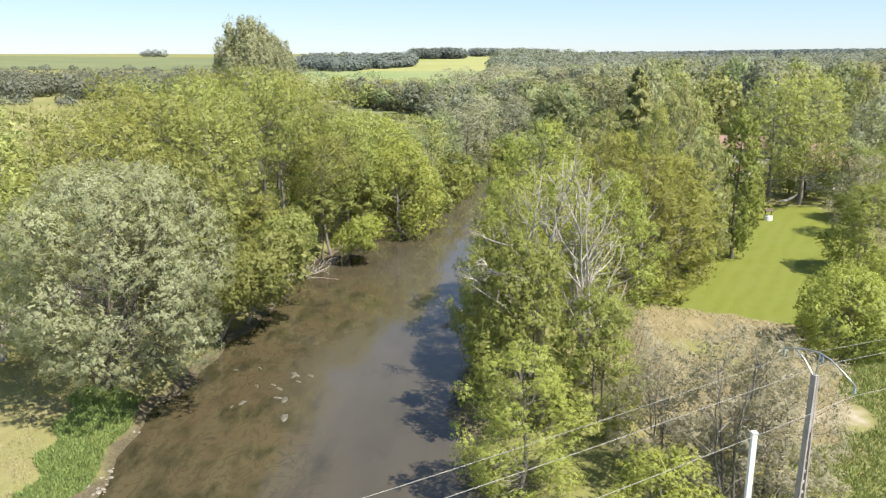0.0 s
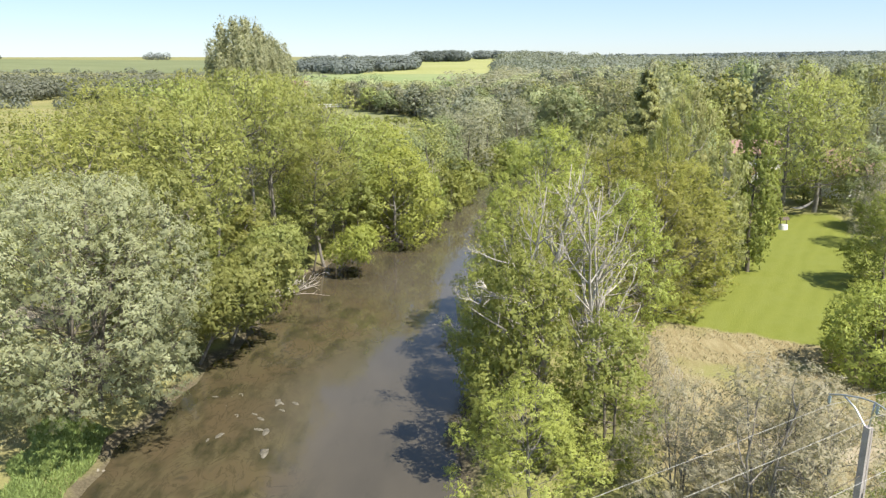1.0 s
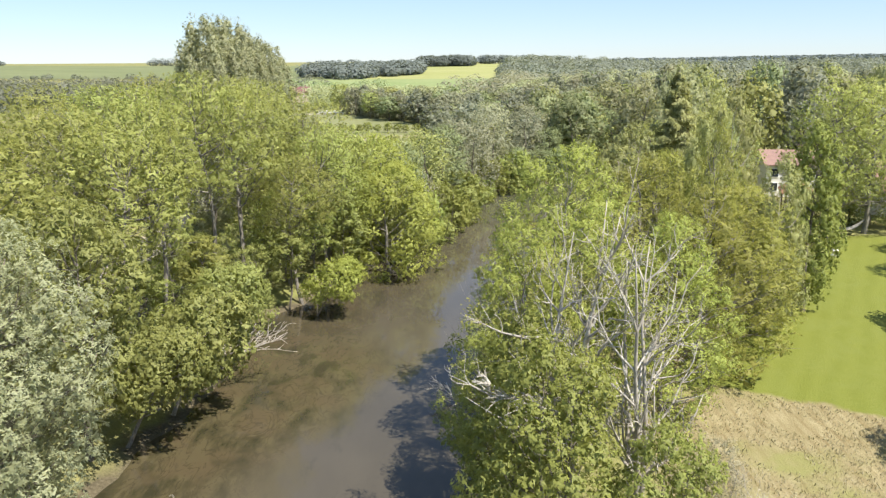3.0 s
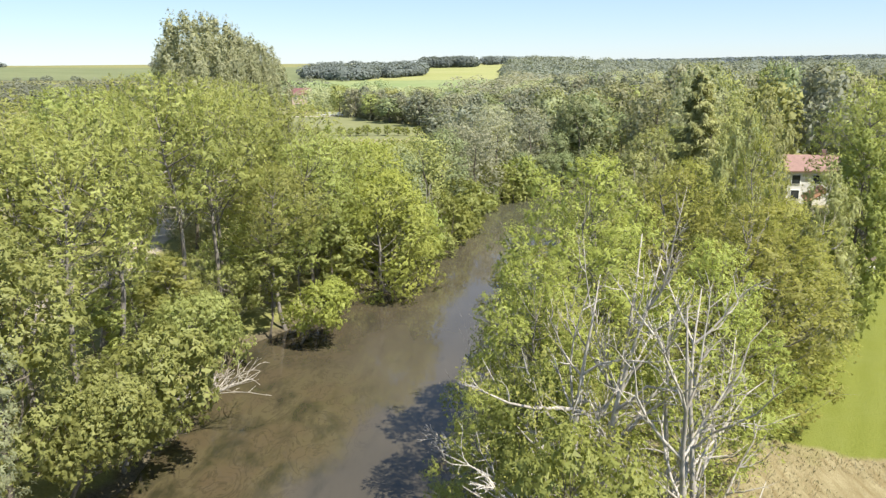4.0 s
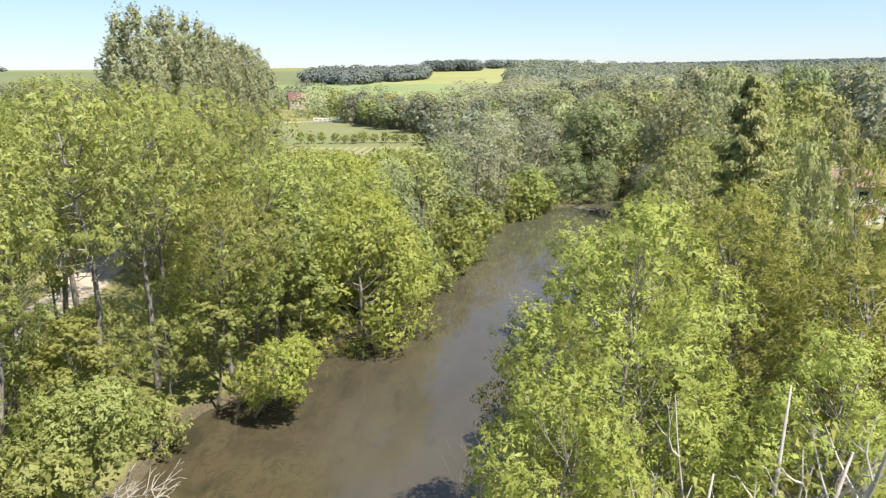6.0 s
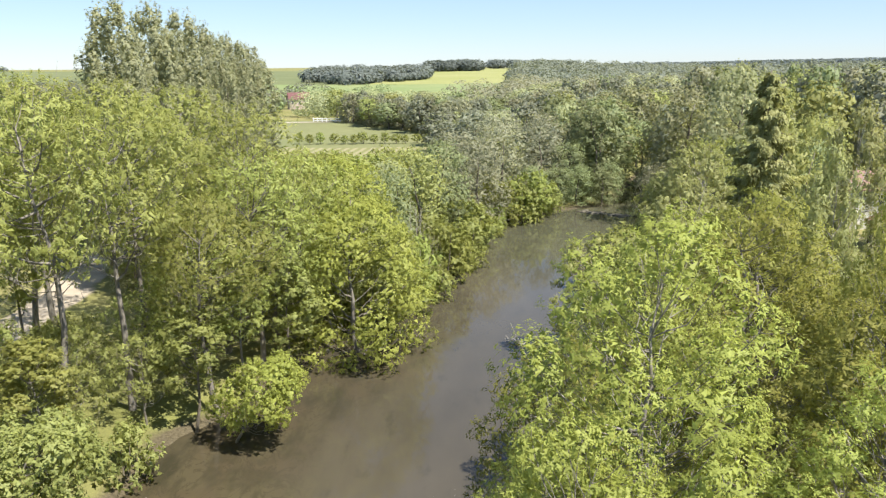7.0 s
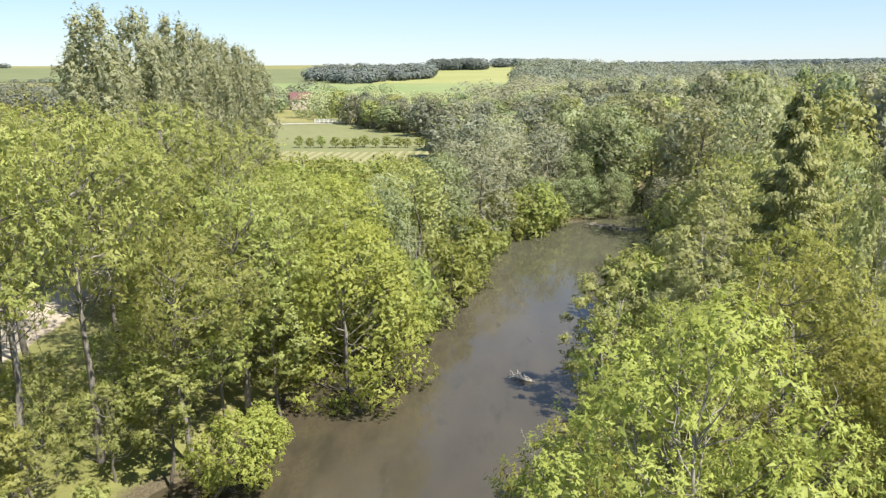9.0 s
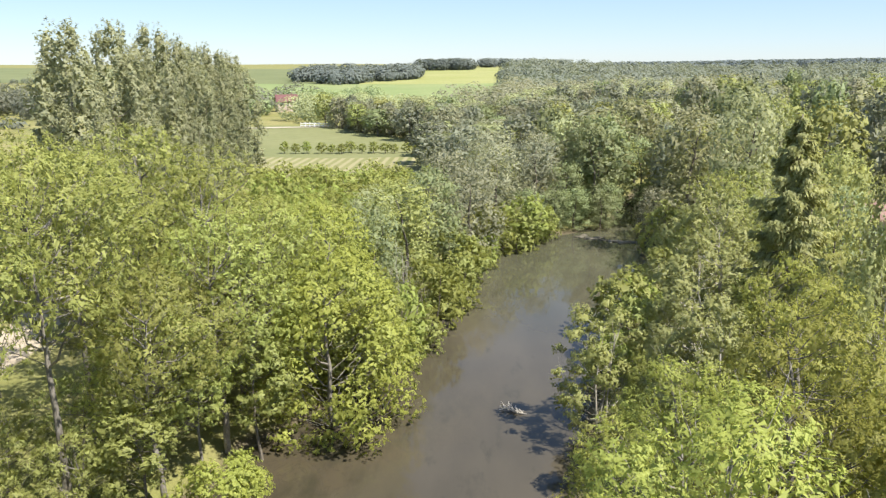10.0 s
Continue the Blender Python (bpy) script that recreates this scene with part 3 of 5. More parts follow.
rng = np.random.default_rng(17)
V = {}
V["ash0"] = crown_plant("ash_tree", LEAF["ash"], 11, leaves=12600, size=0.16, narrow=0.42, per=15, tuft=0.3, mass=0.35, lumps=44, base=0.16, clump=(0.23, 0.38), bark=GREY_BARK, even=0.9, wild=0.24)
V["ash1"] = crown_plant("ash_tree", LEAF["ash"], 12, leaves=12600, size=0.16, narrow=0.42, per=15, tuft=0.3, mass=0.35, lumps=48, base=0.1, clump=(0.22, 0.36), bark=GREY_BARK, even=0.9, wild=0.24)
V["ash2"] = crown_plant("ash_tree", LEAF["ash"], 13, leaves=12600, size=0.16, narrow=0.42, per=15, tuft=0.3, mass=0.35, lumps=42, base=0.26, clump=(0.23, 0.38), bare=16, bark=GREY_BARK, even=0.9, wild=0.24)
V["tall0"] = crown_plant("ash_tree", LEAF["ash"], 14, h=17, r=5, leaves=12600, size=0.16, narrow=0.42, per=15, tuft=0.3, mass=0.35, lumps=44, base=0.54, clump=(0.19, 0.32), bare=14, trunk=0.012, bark=GREY_BARK, even=0.9, wild=0.24)
V["tall2"] = crown_plant("ash_tree", LEAF["ash"], 18, h=17, r=5, leaves=12600, size=0.16, narrow=0.42, per=15, tuft=0.3, mass=0.35, lumps=44, base=0.54, clump=(0.19, 0.32), bare=14, trunk=0.012, bark=GREY_BARK, even=0.9, wild=0.24)
V["tall1"] = crown_plant("ash_tree", LEAF["ash"], 17, h=17, r=5, leaves=12600, size=0.16, narrow=0.42, per=15, tuft=0.3, mass=0.35, lumps=46, base=0.4, clump=(0.21, 0.34), bare=12, trunk=0.012, bark=GREY_BARK, even=0.9, wild=0.24)
V["slim0"] = crown_plant("slim_tree", LEAF["ash"], 15, h=14, r=2.7, lumps=26, leaves=7500, size=0.17, base=0.46, trunk=0.0085, clump=(0.2, 0.34), bark=GREY_BARK)
V["slim1"] = crown_plant("slim_tree", LEAF["maple"], 16, h=14, r=2.7, lumps=26, leaves=7500, size=0.15, narrow=0.7, base=0.38, trunk=0.0085, clump=(0.2, 0.34))
V["over0"] = crown_plant("maple_tree", LEAF["maple"], 22, h=10, r=4.5, base=0.22, lumps=54, leaves=14500, size=0.155, narrow=0.75, per=11, tuft=0.26, clump=(0.18, 0.31), rise=0.1, reach=(0.5, 1.0), limbs=10, bark=GREY_BARK, trunk=0.02)
V["lean0"] = crown_plant("maple_tree", LEAF["maple"], 23, h=7, r=3.2, base=0.25, lumps=40, leaves=9500, size=0.155, narrow=0.75, per=11, tuft=0.24, clump=(0.2, 0.34), rise=0.05, reach=(0.45, 0.95), limbs=8, bark=GREY_BARK, trunk=0.018, lean=(0.5, -0.08))
V["lean1"] = crown_plant("maple_tree", LEAF["yellow"], 24, h=7, r=3.2, base=0.42, lumps=40, leaves=13000, size=0.125, narrow=0.75, per=11, tuft=0.24, clump=(0.2, 0.34), rise=0.05, reach=(0.45, 0.95), limbs=8, bark=GREY_BARK, trunk=0.018, lean=(0.62, -0.05))
V["lean2"] = crown_plant("maple_tree", LEAF["maple"], 26, h=7, r=3.2, base=0.44, lumps=40, leaves=13000, size=0.13, narrow=0.75, per=11, tuft=0.24, clump=(0.2, 0.34), rise=0.05, reach=(0.45, 0.95), limbs=8, bark=GREY_BARK, trunk=0.018, lean=(0.62, -0.05))
V["maple0"] = crown_plant("maple_tree", LEAF["maple"], 21, h=11, base=0.27, lumps=62, leaves=20000, size=0.14, narrow=0.65, per=12, tuft=0.24, clump=(0.16, 0.28), reach=(0.45, 0.95))
V["yellow0"] = crown_plant("maple_tree", LEAF["yellow"], 31, h=11, r=4.5, base=0.02, lumps=54, leaves=26000, size=0.122, narrow=0.75, per=11, tuft=0.26, clump=(0.19, 0.32), rise=0.1, reach=(0.5, 0.98), limbs=10, bark=GREY_BARK)
V["willow0"] = crown_plant("willow_tree", LEAF["willow"], 41, h=13.6, r=6.2, base=0.2, prof=([0, 0.1, 0.35, 0.6, 0.8, 1.0], [0.8, 0.96, 1.0, 0.93, 0.74, 0.3]), lumps=150, leaves=92000, size=0.122, narrow=0.42, per=20, tuft=0.3, clump=(0.13, 0.25), rise=0.6, reach=(0.5, 0.93), limbs=16, stems=3, even=0.88, fill=0.12, bare=30, lean=(0.1, -0.04), trunk=0.014, side=3, open_under=0.6)
V["dry0"] = crown_plant("sallow_shrub", LEAF["dry"], 51, h=9, r=4.2, base=0.02, lumps=90, leaves=14500, size=0.13, narrow=0.36, per=13, tuft=0.3, clump=(0.1, 0.2), rise=0.8, reach=(0.35, 0.98), limbs=18, stems=4, bark=GREY_BARK, bare=120, even=0.45, trunk=0.012, fill=0.1, open_under=0.1)
V["green0"] = crown_plant("riverside_tree", LEAF["dark"], 71, h=9.5, r=3.6, base=0.02, lumps=58, leaves=24000, size=0.112, narrow=0.6, per=13, tuft=0.22, clump=(0.17, 0.3), stems=2)
V["light0"] = crown_plant("hornbeam_tree", LEAF["light"], 81, h=13, r=4.2, base=0.05, lumps=78, leaves=19000, size=0.13, narrow=0.5, per=13, tuft=0.3, clump=(0.14, 0.26), bark=GREY_BARK, bare=26, reach=(0.4, 0.98), limbs=12)
V["near0"] = crown_plant("hornbeam_tree", LEAF["fresh"], 85, h=13, r=4.2, base=0.04, lumps=90, leaves=32000, size=0.112, narrow=0.42, per=14, tuft=0.26, clump=(0.13, 0.25), bark=GREY_BARK, bare=40, reach=(0.4, 0.98), limbs=14, trunk=0.012)
V["fine0"] = crown_plant("hornbeam_tree", LEAF["fresh"], 88, h=13, r=4.2, base=0.04, lumps=80, leaves=44000, size=0.105, narrow=0.45, per=16, tuft=0.24, clump=(0.14, 0.27), bark=GREY_BARK, bare=40, reach=(0.4, 0.96), limbs=14, trunk=0.012, fill=0.14)
V["dull0"] = crown_plant("alder_tree", LEAF["sage"], 87, h=12, r=3.8, base=0.08, lumps=62, leaves=15500, size=0.18, narrow=0.5, per=12, tuft=0.28, clump=(0.14, 0.27), bark=PALE_BARK, bare=44, reach=(0.4, 0.98), trunk=0.014)
V["column0"] = crown_plant("columnar_tree", LEAF["dark"], 86, h=14, r=2.8, base=0.06, prof=([0, 0.08, 0.3, 0.6, 0.85, 1.0], [0.5, 0.85, 1.0, 0.9, 0.6, 0.15]), lumps=70, leaves=15000, size=0.2, narrow=0.55, clump=(0.2, 0.34), tall=1.2, tuft=0.26)
V["bush0"] = crown_plant("bank_bush", LEAF["dark"], 82, h=4, r=2.4, base=0.0, lumps=26, leaves=1600, size=0.21, narrow=0.6, per=9, stems=3, limbs=5, clump=(0.2, 0.36), side=0, bare=0, mass=0.4)
V["bush1"] = crown_plant("bank_bush", LEAF["maple"], 83, h=4, r=2.4, base=0.0, lumps=26, leaves=1600, size=0.21, narrow=0.7, per=9, stems=3, limbs=5, clump=(0.2, 0.36), side=0, bare=0, mass=0.4)
V["round0"] = crown_plant("round_bush", LEAF["fresh"], 76, h=6, r=3.8, base=0.0, lumps=64, leaves=17000, size=0.12, narrow=0.6, per=12, tuft=0.24, clump=(0.18, 0.3), stems=3, limbs=6, side=1, bare=6, mass=0.3)
V["open0"] = crown_plant("young_tree", LEAF["maple"], 162, h=7, r=3, base=0.34, lumps=34, leaves=5200, size=0.13, narrow=0.5, per=12, tuft=0.26, clump=(0.13, 0.25), bark=GREY_BARK, limbs=7, bare=14, trunk=0.014, reach=(0.35, 1.0))
V["dead0"] = crown_plant("dead_shrub", LEAF["dry"], 84, h=6, r=2.2, base=0.05, lumps=36, leaves=300, size=0.13, per=6, stems=5, limbs=12, bare=110, side=4, rise=0.8, fill=0.0, bark=PALE_BARK, trunk=0.009, reach=(0.35, 0.95))
V["poplar0"] = crown_plant("poplar", LEAF["poplar"], 91, h=22, r=3.6, base=0.03, prof=([0, 0.1, 0.4, 0.72, 0.9, 1.0], [0.6, 0.85, 1.0, 0.88, 0.62, 0.2]), lumps=76, leaves=18000, size=0.185, narrow=0.7, per=10, tuft=0.34, clump=(0.17, 0.28), tall=2.2, rise=0.9, limbs=12, trunk=0.008, bare=2, reach=(0.4, 0.88), open_under=0.6, fill=0.3, side=0, mass=0.3, even=0.9, wild=0.22)
V["poplar1"] = crown_plant("poplar", LEAF["poplar"], 92, h=22, r=3.6, base=0.03, prof=([0, 0.1, 0.4, 0.72, 0.9, 1.0], [0.6, 0.85, 1.0, 0.88, 0.62, 0.2]), lumps=70, leaves=18000, size=0.185, narrow=0.7, per=10, tuft=0.34, clump=(0.17, 0.28), tall=2.2, rise=0.9, limbs=12, trunk=0.008, bare=2, reach=(0.4, 0.88), open_under=0.6, fill=0.3, side=0, mass=0.3, even=0.9, wild=0.22)
V["spruce0"] = spruce_plant(95)
V["snag0"] = snag_plant(61, stems=3, leaves=3400, sweep=5)
V["snag1"] = snag_plant(62, stems=3, leaves=2400)
BROAD = ([0, 0.1, 0.3, 0.6, 0.82, 1.0], [0.7, 0.9, 1.0, 0.93, 0.7, 0.15])
for i, lf in enumerate(("wood", "valley", "grey", "olive", "silver")):
    up = dict(lumps=40, clump=(0.2, 0.34), tall=1.4) if i == 4 else dict(lumps=(30, 26, 34, 30)[i], clump=(0.28, 0.46), reach=(0.4, 0.72), prof=BROAD)
    V["mid%d" % i] = crown_plant("woodland_tree", LEAF[lf], 110 + i, r=4.8, base=0.02, leaves=7200, size=0.21, narrow=0.62, open_under=0.7, per=8, tuft=0.26, limbs=3, bare=0, side=0, even=0.92, wild=0.2, mass=0.85, fill=0.3, **up)
    V["far%d" % i] = crown_plant("woodland_tree", LEAF[lf], 130 + i, r=4.8, base=0.3, leaves=1900, size=0.4, narrow=0.85, open_under=0.7, per=6, tuft=0.26, limbs=1, bare=0, side=0, even=0.92, wild=0.2, mass=0.9, fill=0.3, **up)
for i, lf in enumerate(("dark", "ash")):
    V["belt%d" % i] = crown_plant("woodland_tree", LEAF[("grey", "silver")[i]], 155 + i, r=4.8, base=0.02, leaves=1800, size=0.46, narrow=0.7, per=6, tuft=0.4, limbs=1, bare=0, side=0, lumps=30, tall=1.3, even=0.92, wild=0.2, fill=0.3, mass=0.8)
    V["scrub%d" % i] = crown_plant("scrub_bush", LEAF[lf], 150 + i, h=4.5, r=3.0, base=0.0, lumps=22, leaves=560, size=0.4, per=6, limbs=1, bare=0, side=0, even=0.82, mass=0.5)
V["sparse0"] = crown_plant("young_tree", LEAF["olive"], 160, h=8, r=3.2, base=0.1, lumps=44, leaves=8000, size=0.15, narrow=0.5, per=10, clump=(0.1, 0.2), bark=PALE_BARK, limbs=8, bare=40, stems=3, trunk=0.011, reach=(0.35, 1.0))

# left bank
plant(V["willow0"], -19.0, 41.7, 13.4, 6.3, "broad silver-grey willow leaning over the river bank", name="willow_tree", turn=0)
ASH = "tall yellow-green ash tree on the wooded river bank"
for x, y, h, r, v in ((-16.8, 49.5, 13.0, 4.4, "maple0"), (-17.6, 57.6, 15.5, 4.8, "tall2"), (-22.5, 52, 15, 5.2, "ash2"), (-18.4, 63, 16.4, 4.4, "tall0"), (-22, 61, 16.4, 5.2, "tall2"),
                      (-22.5, 70.5, 17.2, 5.6, "tall0"), (-17.0, 69.6, 18.0, 4.6, "tall0"), (-15.9, 75.4, 17.6, 4.6, "tall2"), (-11.4, 76.4, 12.4, 3.4, "tall0"), (-13.2, 84.0, 10.6, 4.0, "ash2"), (-17.2, 87.6, 11.4, 4.0, "ash2"), (-10.8, 87.6, 11.0, 3.8, "ash2"), (-13.0, 79.4, 8.8, 3.4, "ash2"),
                      (-12.8, 88.5, 16.0, 4.6, "tall1"), (-10.4, 82.4, 14.0, 4.2, "tall1"), (-17.2, 89.5, 17.0, 4.6, "tall0"), (-17.6, 82.2, 16.6, 4.6, "tall2"), (-26, 65, 16, 4.8, "tall0"),
                      (-28, 46, 14.5, 5.2, "ash1"), (-26.5, 57, 15.5, 5.2, "tall1"), (-36, 55, 15.4, 5.6, "ash0"), (-18.5, 95, 13.4, 4.4, "ash0"), (-12, 97, 11.4, 4.4, "ash2"), (-26.5, 88, 17.6, 5, "tall2"),
                      (-35, 83, 17.0, 5, "tall1"), (-37, 97, 16.5, 5, "tall1"), (-36.4, 106.5, 13, 4, "ash1"), (-23.5, 79.5, 16.6, 4.6, "tall0"),
                      (-13.4, 92.5, 13.4, 4.4, "ash1"), (-9.2, 88.0, 13.0, 4.0, "ash2")):
    plant(V[v], x, y, h, r * 1.06, ASH, group="bank trees")
for x, y, h, r in ((-39, 66, 15.5, 5.2), (-41, 77, 14.5, 5.2), (-46, 60, 15, 5.2)):
    plant(V["mid3"], x, y, h, r, "yellow-green tree beyond the dirt track", name="roadside_tree")
HANG = "bright green maple hanging over the water"
for x, y, h, r, v, lab in (
                           (-5.0, 86.2, 11.6, 4.9, "yellow0", "yellow-green maple with branches touching the river"), (-6.8, 94.0, 11.6, 4.6, "yellow0", "yellow-green maple on the river bank"),
                           (-4.4, 91.2, 8.8, 3.6, "over0", "bright green maple with boughs low over the river")):
    plant(V[v], x, y, h, r, lab)
for x, y, h, r in ((-15.7, 60.4, 6.8, 2.9), (-16.0, 51.6, 6.6, 2.6)):
    plant(V["lean2"], x, y, h, r, HANG, name="maple_tree", turn=rng.uniform(-10, 8))
plant(V["lean0"], -14.9, 55.4, 7.4, 3.0, HANG, name="maple_tree", turn=-4)
for x, y, h, r, v in ((-16.4, 67.4, 7.0, 2.2, 0), (-12.2, 74.6, 7.4, 2.0, 1), (-19.0, 62.0, 6.6, 2.4, 0), (-21.6, 75.6, 14.0, 2.2, 0), (-10.6, 79.0, 9.0, 2.0, 0), (-8.4, 82.0, 9.0, 2.2, 1)):
    plant(V["slim%d" % v], x, y, h, r, "slim pale-trunked tree in open bank woodland", name="slim_tree", group="bank trees")
for x, y, h, r in ((-18.6, 67.4, 7.4, 2.8), (-16.4, 70.6, 6.4, 2.4), (-20.8, 70.0, 7.0, 2.8), (-18.0, 72.4, 6.0, 2.4), (-16.8, 78.6, 5.6, 2.3), (-13.6, 80.0, 6.4, 2.5), (-19.8, 77.0, 5.0, 2.0), (-14.6, 74.0, 5.0, 2.0), (-10.8, 86.4, 6.6, 2.4)):
    plant(V["open0"], x, y, h, r, "thin young tree with a light crown in open woodland", name="young_tree", group="bank trees")
plant(V["bush1"], -13.6, 69.4, 3.0, 1.7, "leafy bush hanging over the river's edge", "bush", group="bank bushes")
plant(V["lean1"], -10.2, 73.4, 5.6, 2.4, "yellow-green maple bough hanging over the water", name="maple_tree", turn=0)
# poplars
rng = np.random.default_rng(18)
for i, (x, y, h, r) in enumerate(((-25.4, 99, 21.2, 3.6), (-27.5, 104, 20.8, 3.4), (-26.8, 110, 21.4, 3.6), (-28.6, 118, 21.2, 3.6), (-29.8, 127, 22.4, 3.8), (-31, 137, 21.4, 3.6), (-32.8, 147, 21.8, 3.8),
                                  (-34, 157, 20.8, 3.6), (-35.2, 167, 21.0, 3.8), (-37, 179, 20.4, 3.8), (-37.4, 190, 17.5, 4.4))):
    plant(V["poplar%d" % (i % 2)], x, y, h + (2.4, 1.2, 2.6, 1.4, 2.2)[i % 5], r * 1.0, "tall grey-green poplar standing in a row", name="poplar_tree", group="poplar row")
# right bank
FINE = "light green tree with fine leaves"
for x, y, h, r, v, lab in ((3.5, 30.6, 7.4, 3.2, "near0", "bright green bushy tree at the water's edge"),
                           (8.5, 26.5, 4.6, 2.4, "yellow0", "low yellow-green bush beside the utility pole"),
                           (12.4, 29.5, 8.4, 4.4, "dry0", "dusty olive-grey sallow shrub in dry grass"),
                           (10.2, 32.6, 6.4, 3.0, "dry0", "dusty olive-grey sallow shrub in dry grass"), (14.8, 30.6, 7.2, 3.4, "dry0", "dusty olive-grey sallow shrub in dry grass"), (15, 34.5, 5.5, 3.0, "dry0", "dusty olive-grey sallow shrub in dry grass"), (4.2, 38.4, 10.2, 3.5, "green0", "dense green riverside tree"),
                           (7.9, 37.4, 7.6, 2.8, "green0", "dense green riverside tree"), (2.8, 48.6, 7.6, 2.5, "near0", "light green tree with boughs over the river"), (3.9, 45.0, 9.0, 2.8, "green0", "dense green riverside tree"),
                           (10.8, 41.5, 5.0, 1.9, "dry0", "thin dry shrub at the meadow's edge"),
                           (2.4, 53.0, 9.0, 1.5, "dead0", "bare dead shrub leaning towards the water"),
                           (7.2, 56.4, 14.6, 4.7, "fine0", FINE),
                           (16.0, 59.4, 11.6, 4.7, "light0", "light green tree beside the mown lawn"), (12.2, 53.5, 11.2, 3.6, "near0", FINE),
                           (4.6, 51.6, 11.0, 3.5, "fine0", FINE)):
    plant(V[v], x, y, h, r, lab)
plant(V["snag0"], 5.4, 43.6, 14.8, 3.6, "half-dead tree with bleached bare branches", turn=0)
plant(V["snag1"], 8.1, 42.2, 13.4, 3.4, "half-dead tree with bleached bare branches", turn=40)
for x, y, h, r, v, lab in ((19.6, 64.4, 11.0, 4.6, "light0", "light green tree beside the mown lawn"), (14.5, 68.0, 12.4, 4.0, "light0", FINE), (17.4, 62.8, 15.0, 2.2, "light0", FINE),
                           (23.0, 66.5, 12.5, 2.3, "dull0", "grey-green tree beside the mown lawn"),
                           (20.6, 75.0, 14.2, 2.2, "dull0", "grey-green tree beside the mown lawn"),
                           (24.8, 81.5, 16.2, 2.8, "dull0", "grey-green tree beside the mown lawn"),
                           (22.2, 71.0, 9.8, 4.2, "light0", "light green tree beside the mown lawn"), (9.6, 66.0, 11.5, 3.5, "near0", FINE),
                           (17, 73, 12.2, 4.0, "light0", FINE), (5.2, 61.6, 9.2, 3.0, "light0", FINE), (8.4, 70.6, 7.4, 2.5, "light0", FINE),
                           (12.4, 80.0, 6.4, 2.3, "green0", "dense green riverside tree"), (49.0, 111.5, 14.5, 3.6, "tall0", "tall leafy tree before the house"),
                           (50.4, 116.5, 8.0, 3.0, "mid1", "dark green tree beside the garden shelter"),
                           (38.6, 122, 8.0, 3.0, "mid0", "green tree beside the garden shelter"),
                           (47.2, 110.2, 3.8, 2.0, "bush0", "green shrub beside the garden shelter"),
                           (26.4, 91.0, 15.0, 3.5, "mid3", "bright green tree beside the spruce"), (30.6, 99.0, 12.6, 3.6, "mid1", "dark green tree behind the spruce"),
                           (27.6, 71.5, 14.2, 2.3, "column0", "slender dark green tree on the lawn")):
    plant(V[v], x, y, h, r, lab)
for x, y, h, r, v, lab in ((26.5, 48.2, 5.8, 3.8, "round0", "round leafy green bush in the meadow"),
                           (30.5, 50.5, 6.0, 3.8, "round0", "round leafy green bush in the meadow"),
                           (37.5, 66.5, 8.4, 4.0, "green0", "dark green tree at the lawn's edge"), (45, 80, 9.0, 4.4, "dry0", "olive-green shrub at the lawn's edge"),
                           (50, 88, 9.0, 4.6, "green0", "dark green tree at the lawn's edge"), (51.5, 98, 9, 4.2, "mid1", "dark green tree before the house"),
                           (55.5, 103, 8.0, 3.6, "mid0", "dark green tree before the house"), (49, 103, 12, 4.0, "mid3", "leafy tree before the house"),
                           (47.5, 104.5, 7.5, 3.2, "mid1", "dark green tree behind the lawn"), (36, 111, 13.6, 3.8, "mid3", "tall leafy tree behind the lawn"),
                           (41.2, 97, 16.8, 5.6, "ash2", "tall leafy tree with a pale trunk"), (46, 98.5, 16.8, 5.6, "ash2", "tall leafy tree with a pale trunk")):
    plant(V[v], x, y, h, r, lab)
for x, y, h, r, v in ((16.2, 86, 11.2, 3.5, "dull0"), (19.4, 93, 12.4, 4.0, "dull0"), (18.6, 80, 11.5, 3.6, "light0"), (25.5, 97, 12, 4, "ash1"), (24, 106, 12, 4.2, "ash0"), (13.6, 75, 10.6, 3.2, "dull0")):
    plant(V[v], x, y, h, r, "light green riverside tree with some dead limbs")
plant(V["spruce0"], 21.4, 86.5, 17.8, 5.1, "dark olive spruce among lighter trees", name="spruce_tree")
plant(V["sparse0"], 10.6, 85.0, 8.2, 3.5, "sparse young tree leaning over the river", name="young_tree", turn=90, lean=0)
# river bend and beyond
rng = np.random.default_rng(19)
for x, y, h, r, k in ((-4.2, 104, 9.4, 3.4, 1), (-2.6, 111, 10.8, 4.4, 3), (0.0, 119, 10.8, 4.6, 1), (4.0, 127, 10.6, 4.2, 2), (7.0, 136, 11.5, 4.6, 2),
                      (13.5, 146.5, 12, 4.2, 2), (21, 148.5, 13.2, 5.2, 1), (17, 145, 8, 3.2, 1), (30, 131, 11, 4, 0), (30, 118, 11, 4, 3), (27.5, 139, 6, 3, 2),
                      (34, 147, 10, 3.8, 2), (24.0, 156, 9, 4.2, 1), (38.5, 172, 11, 4.6, 1), (33, 186, 12, 5, 3), (40, 184, 12, 5, 0)):
    plant(V["mid%d" % k], x, y, h, r, "leafy riverside tree in the river bend", name="riverside_tree")
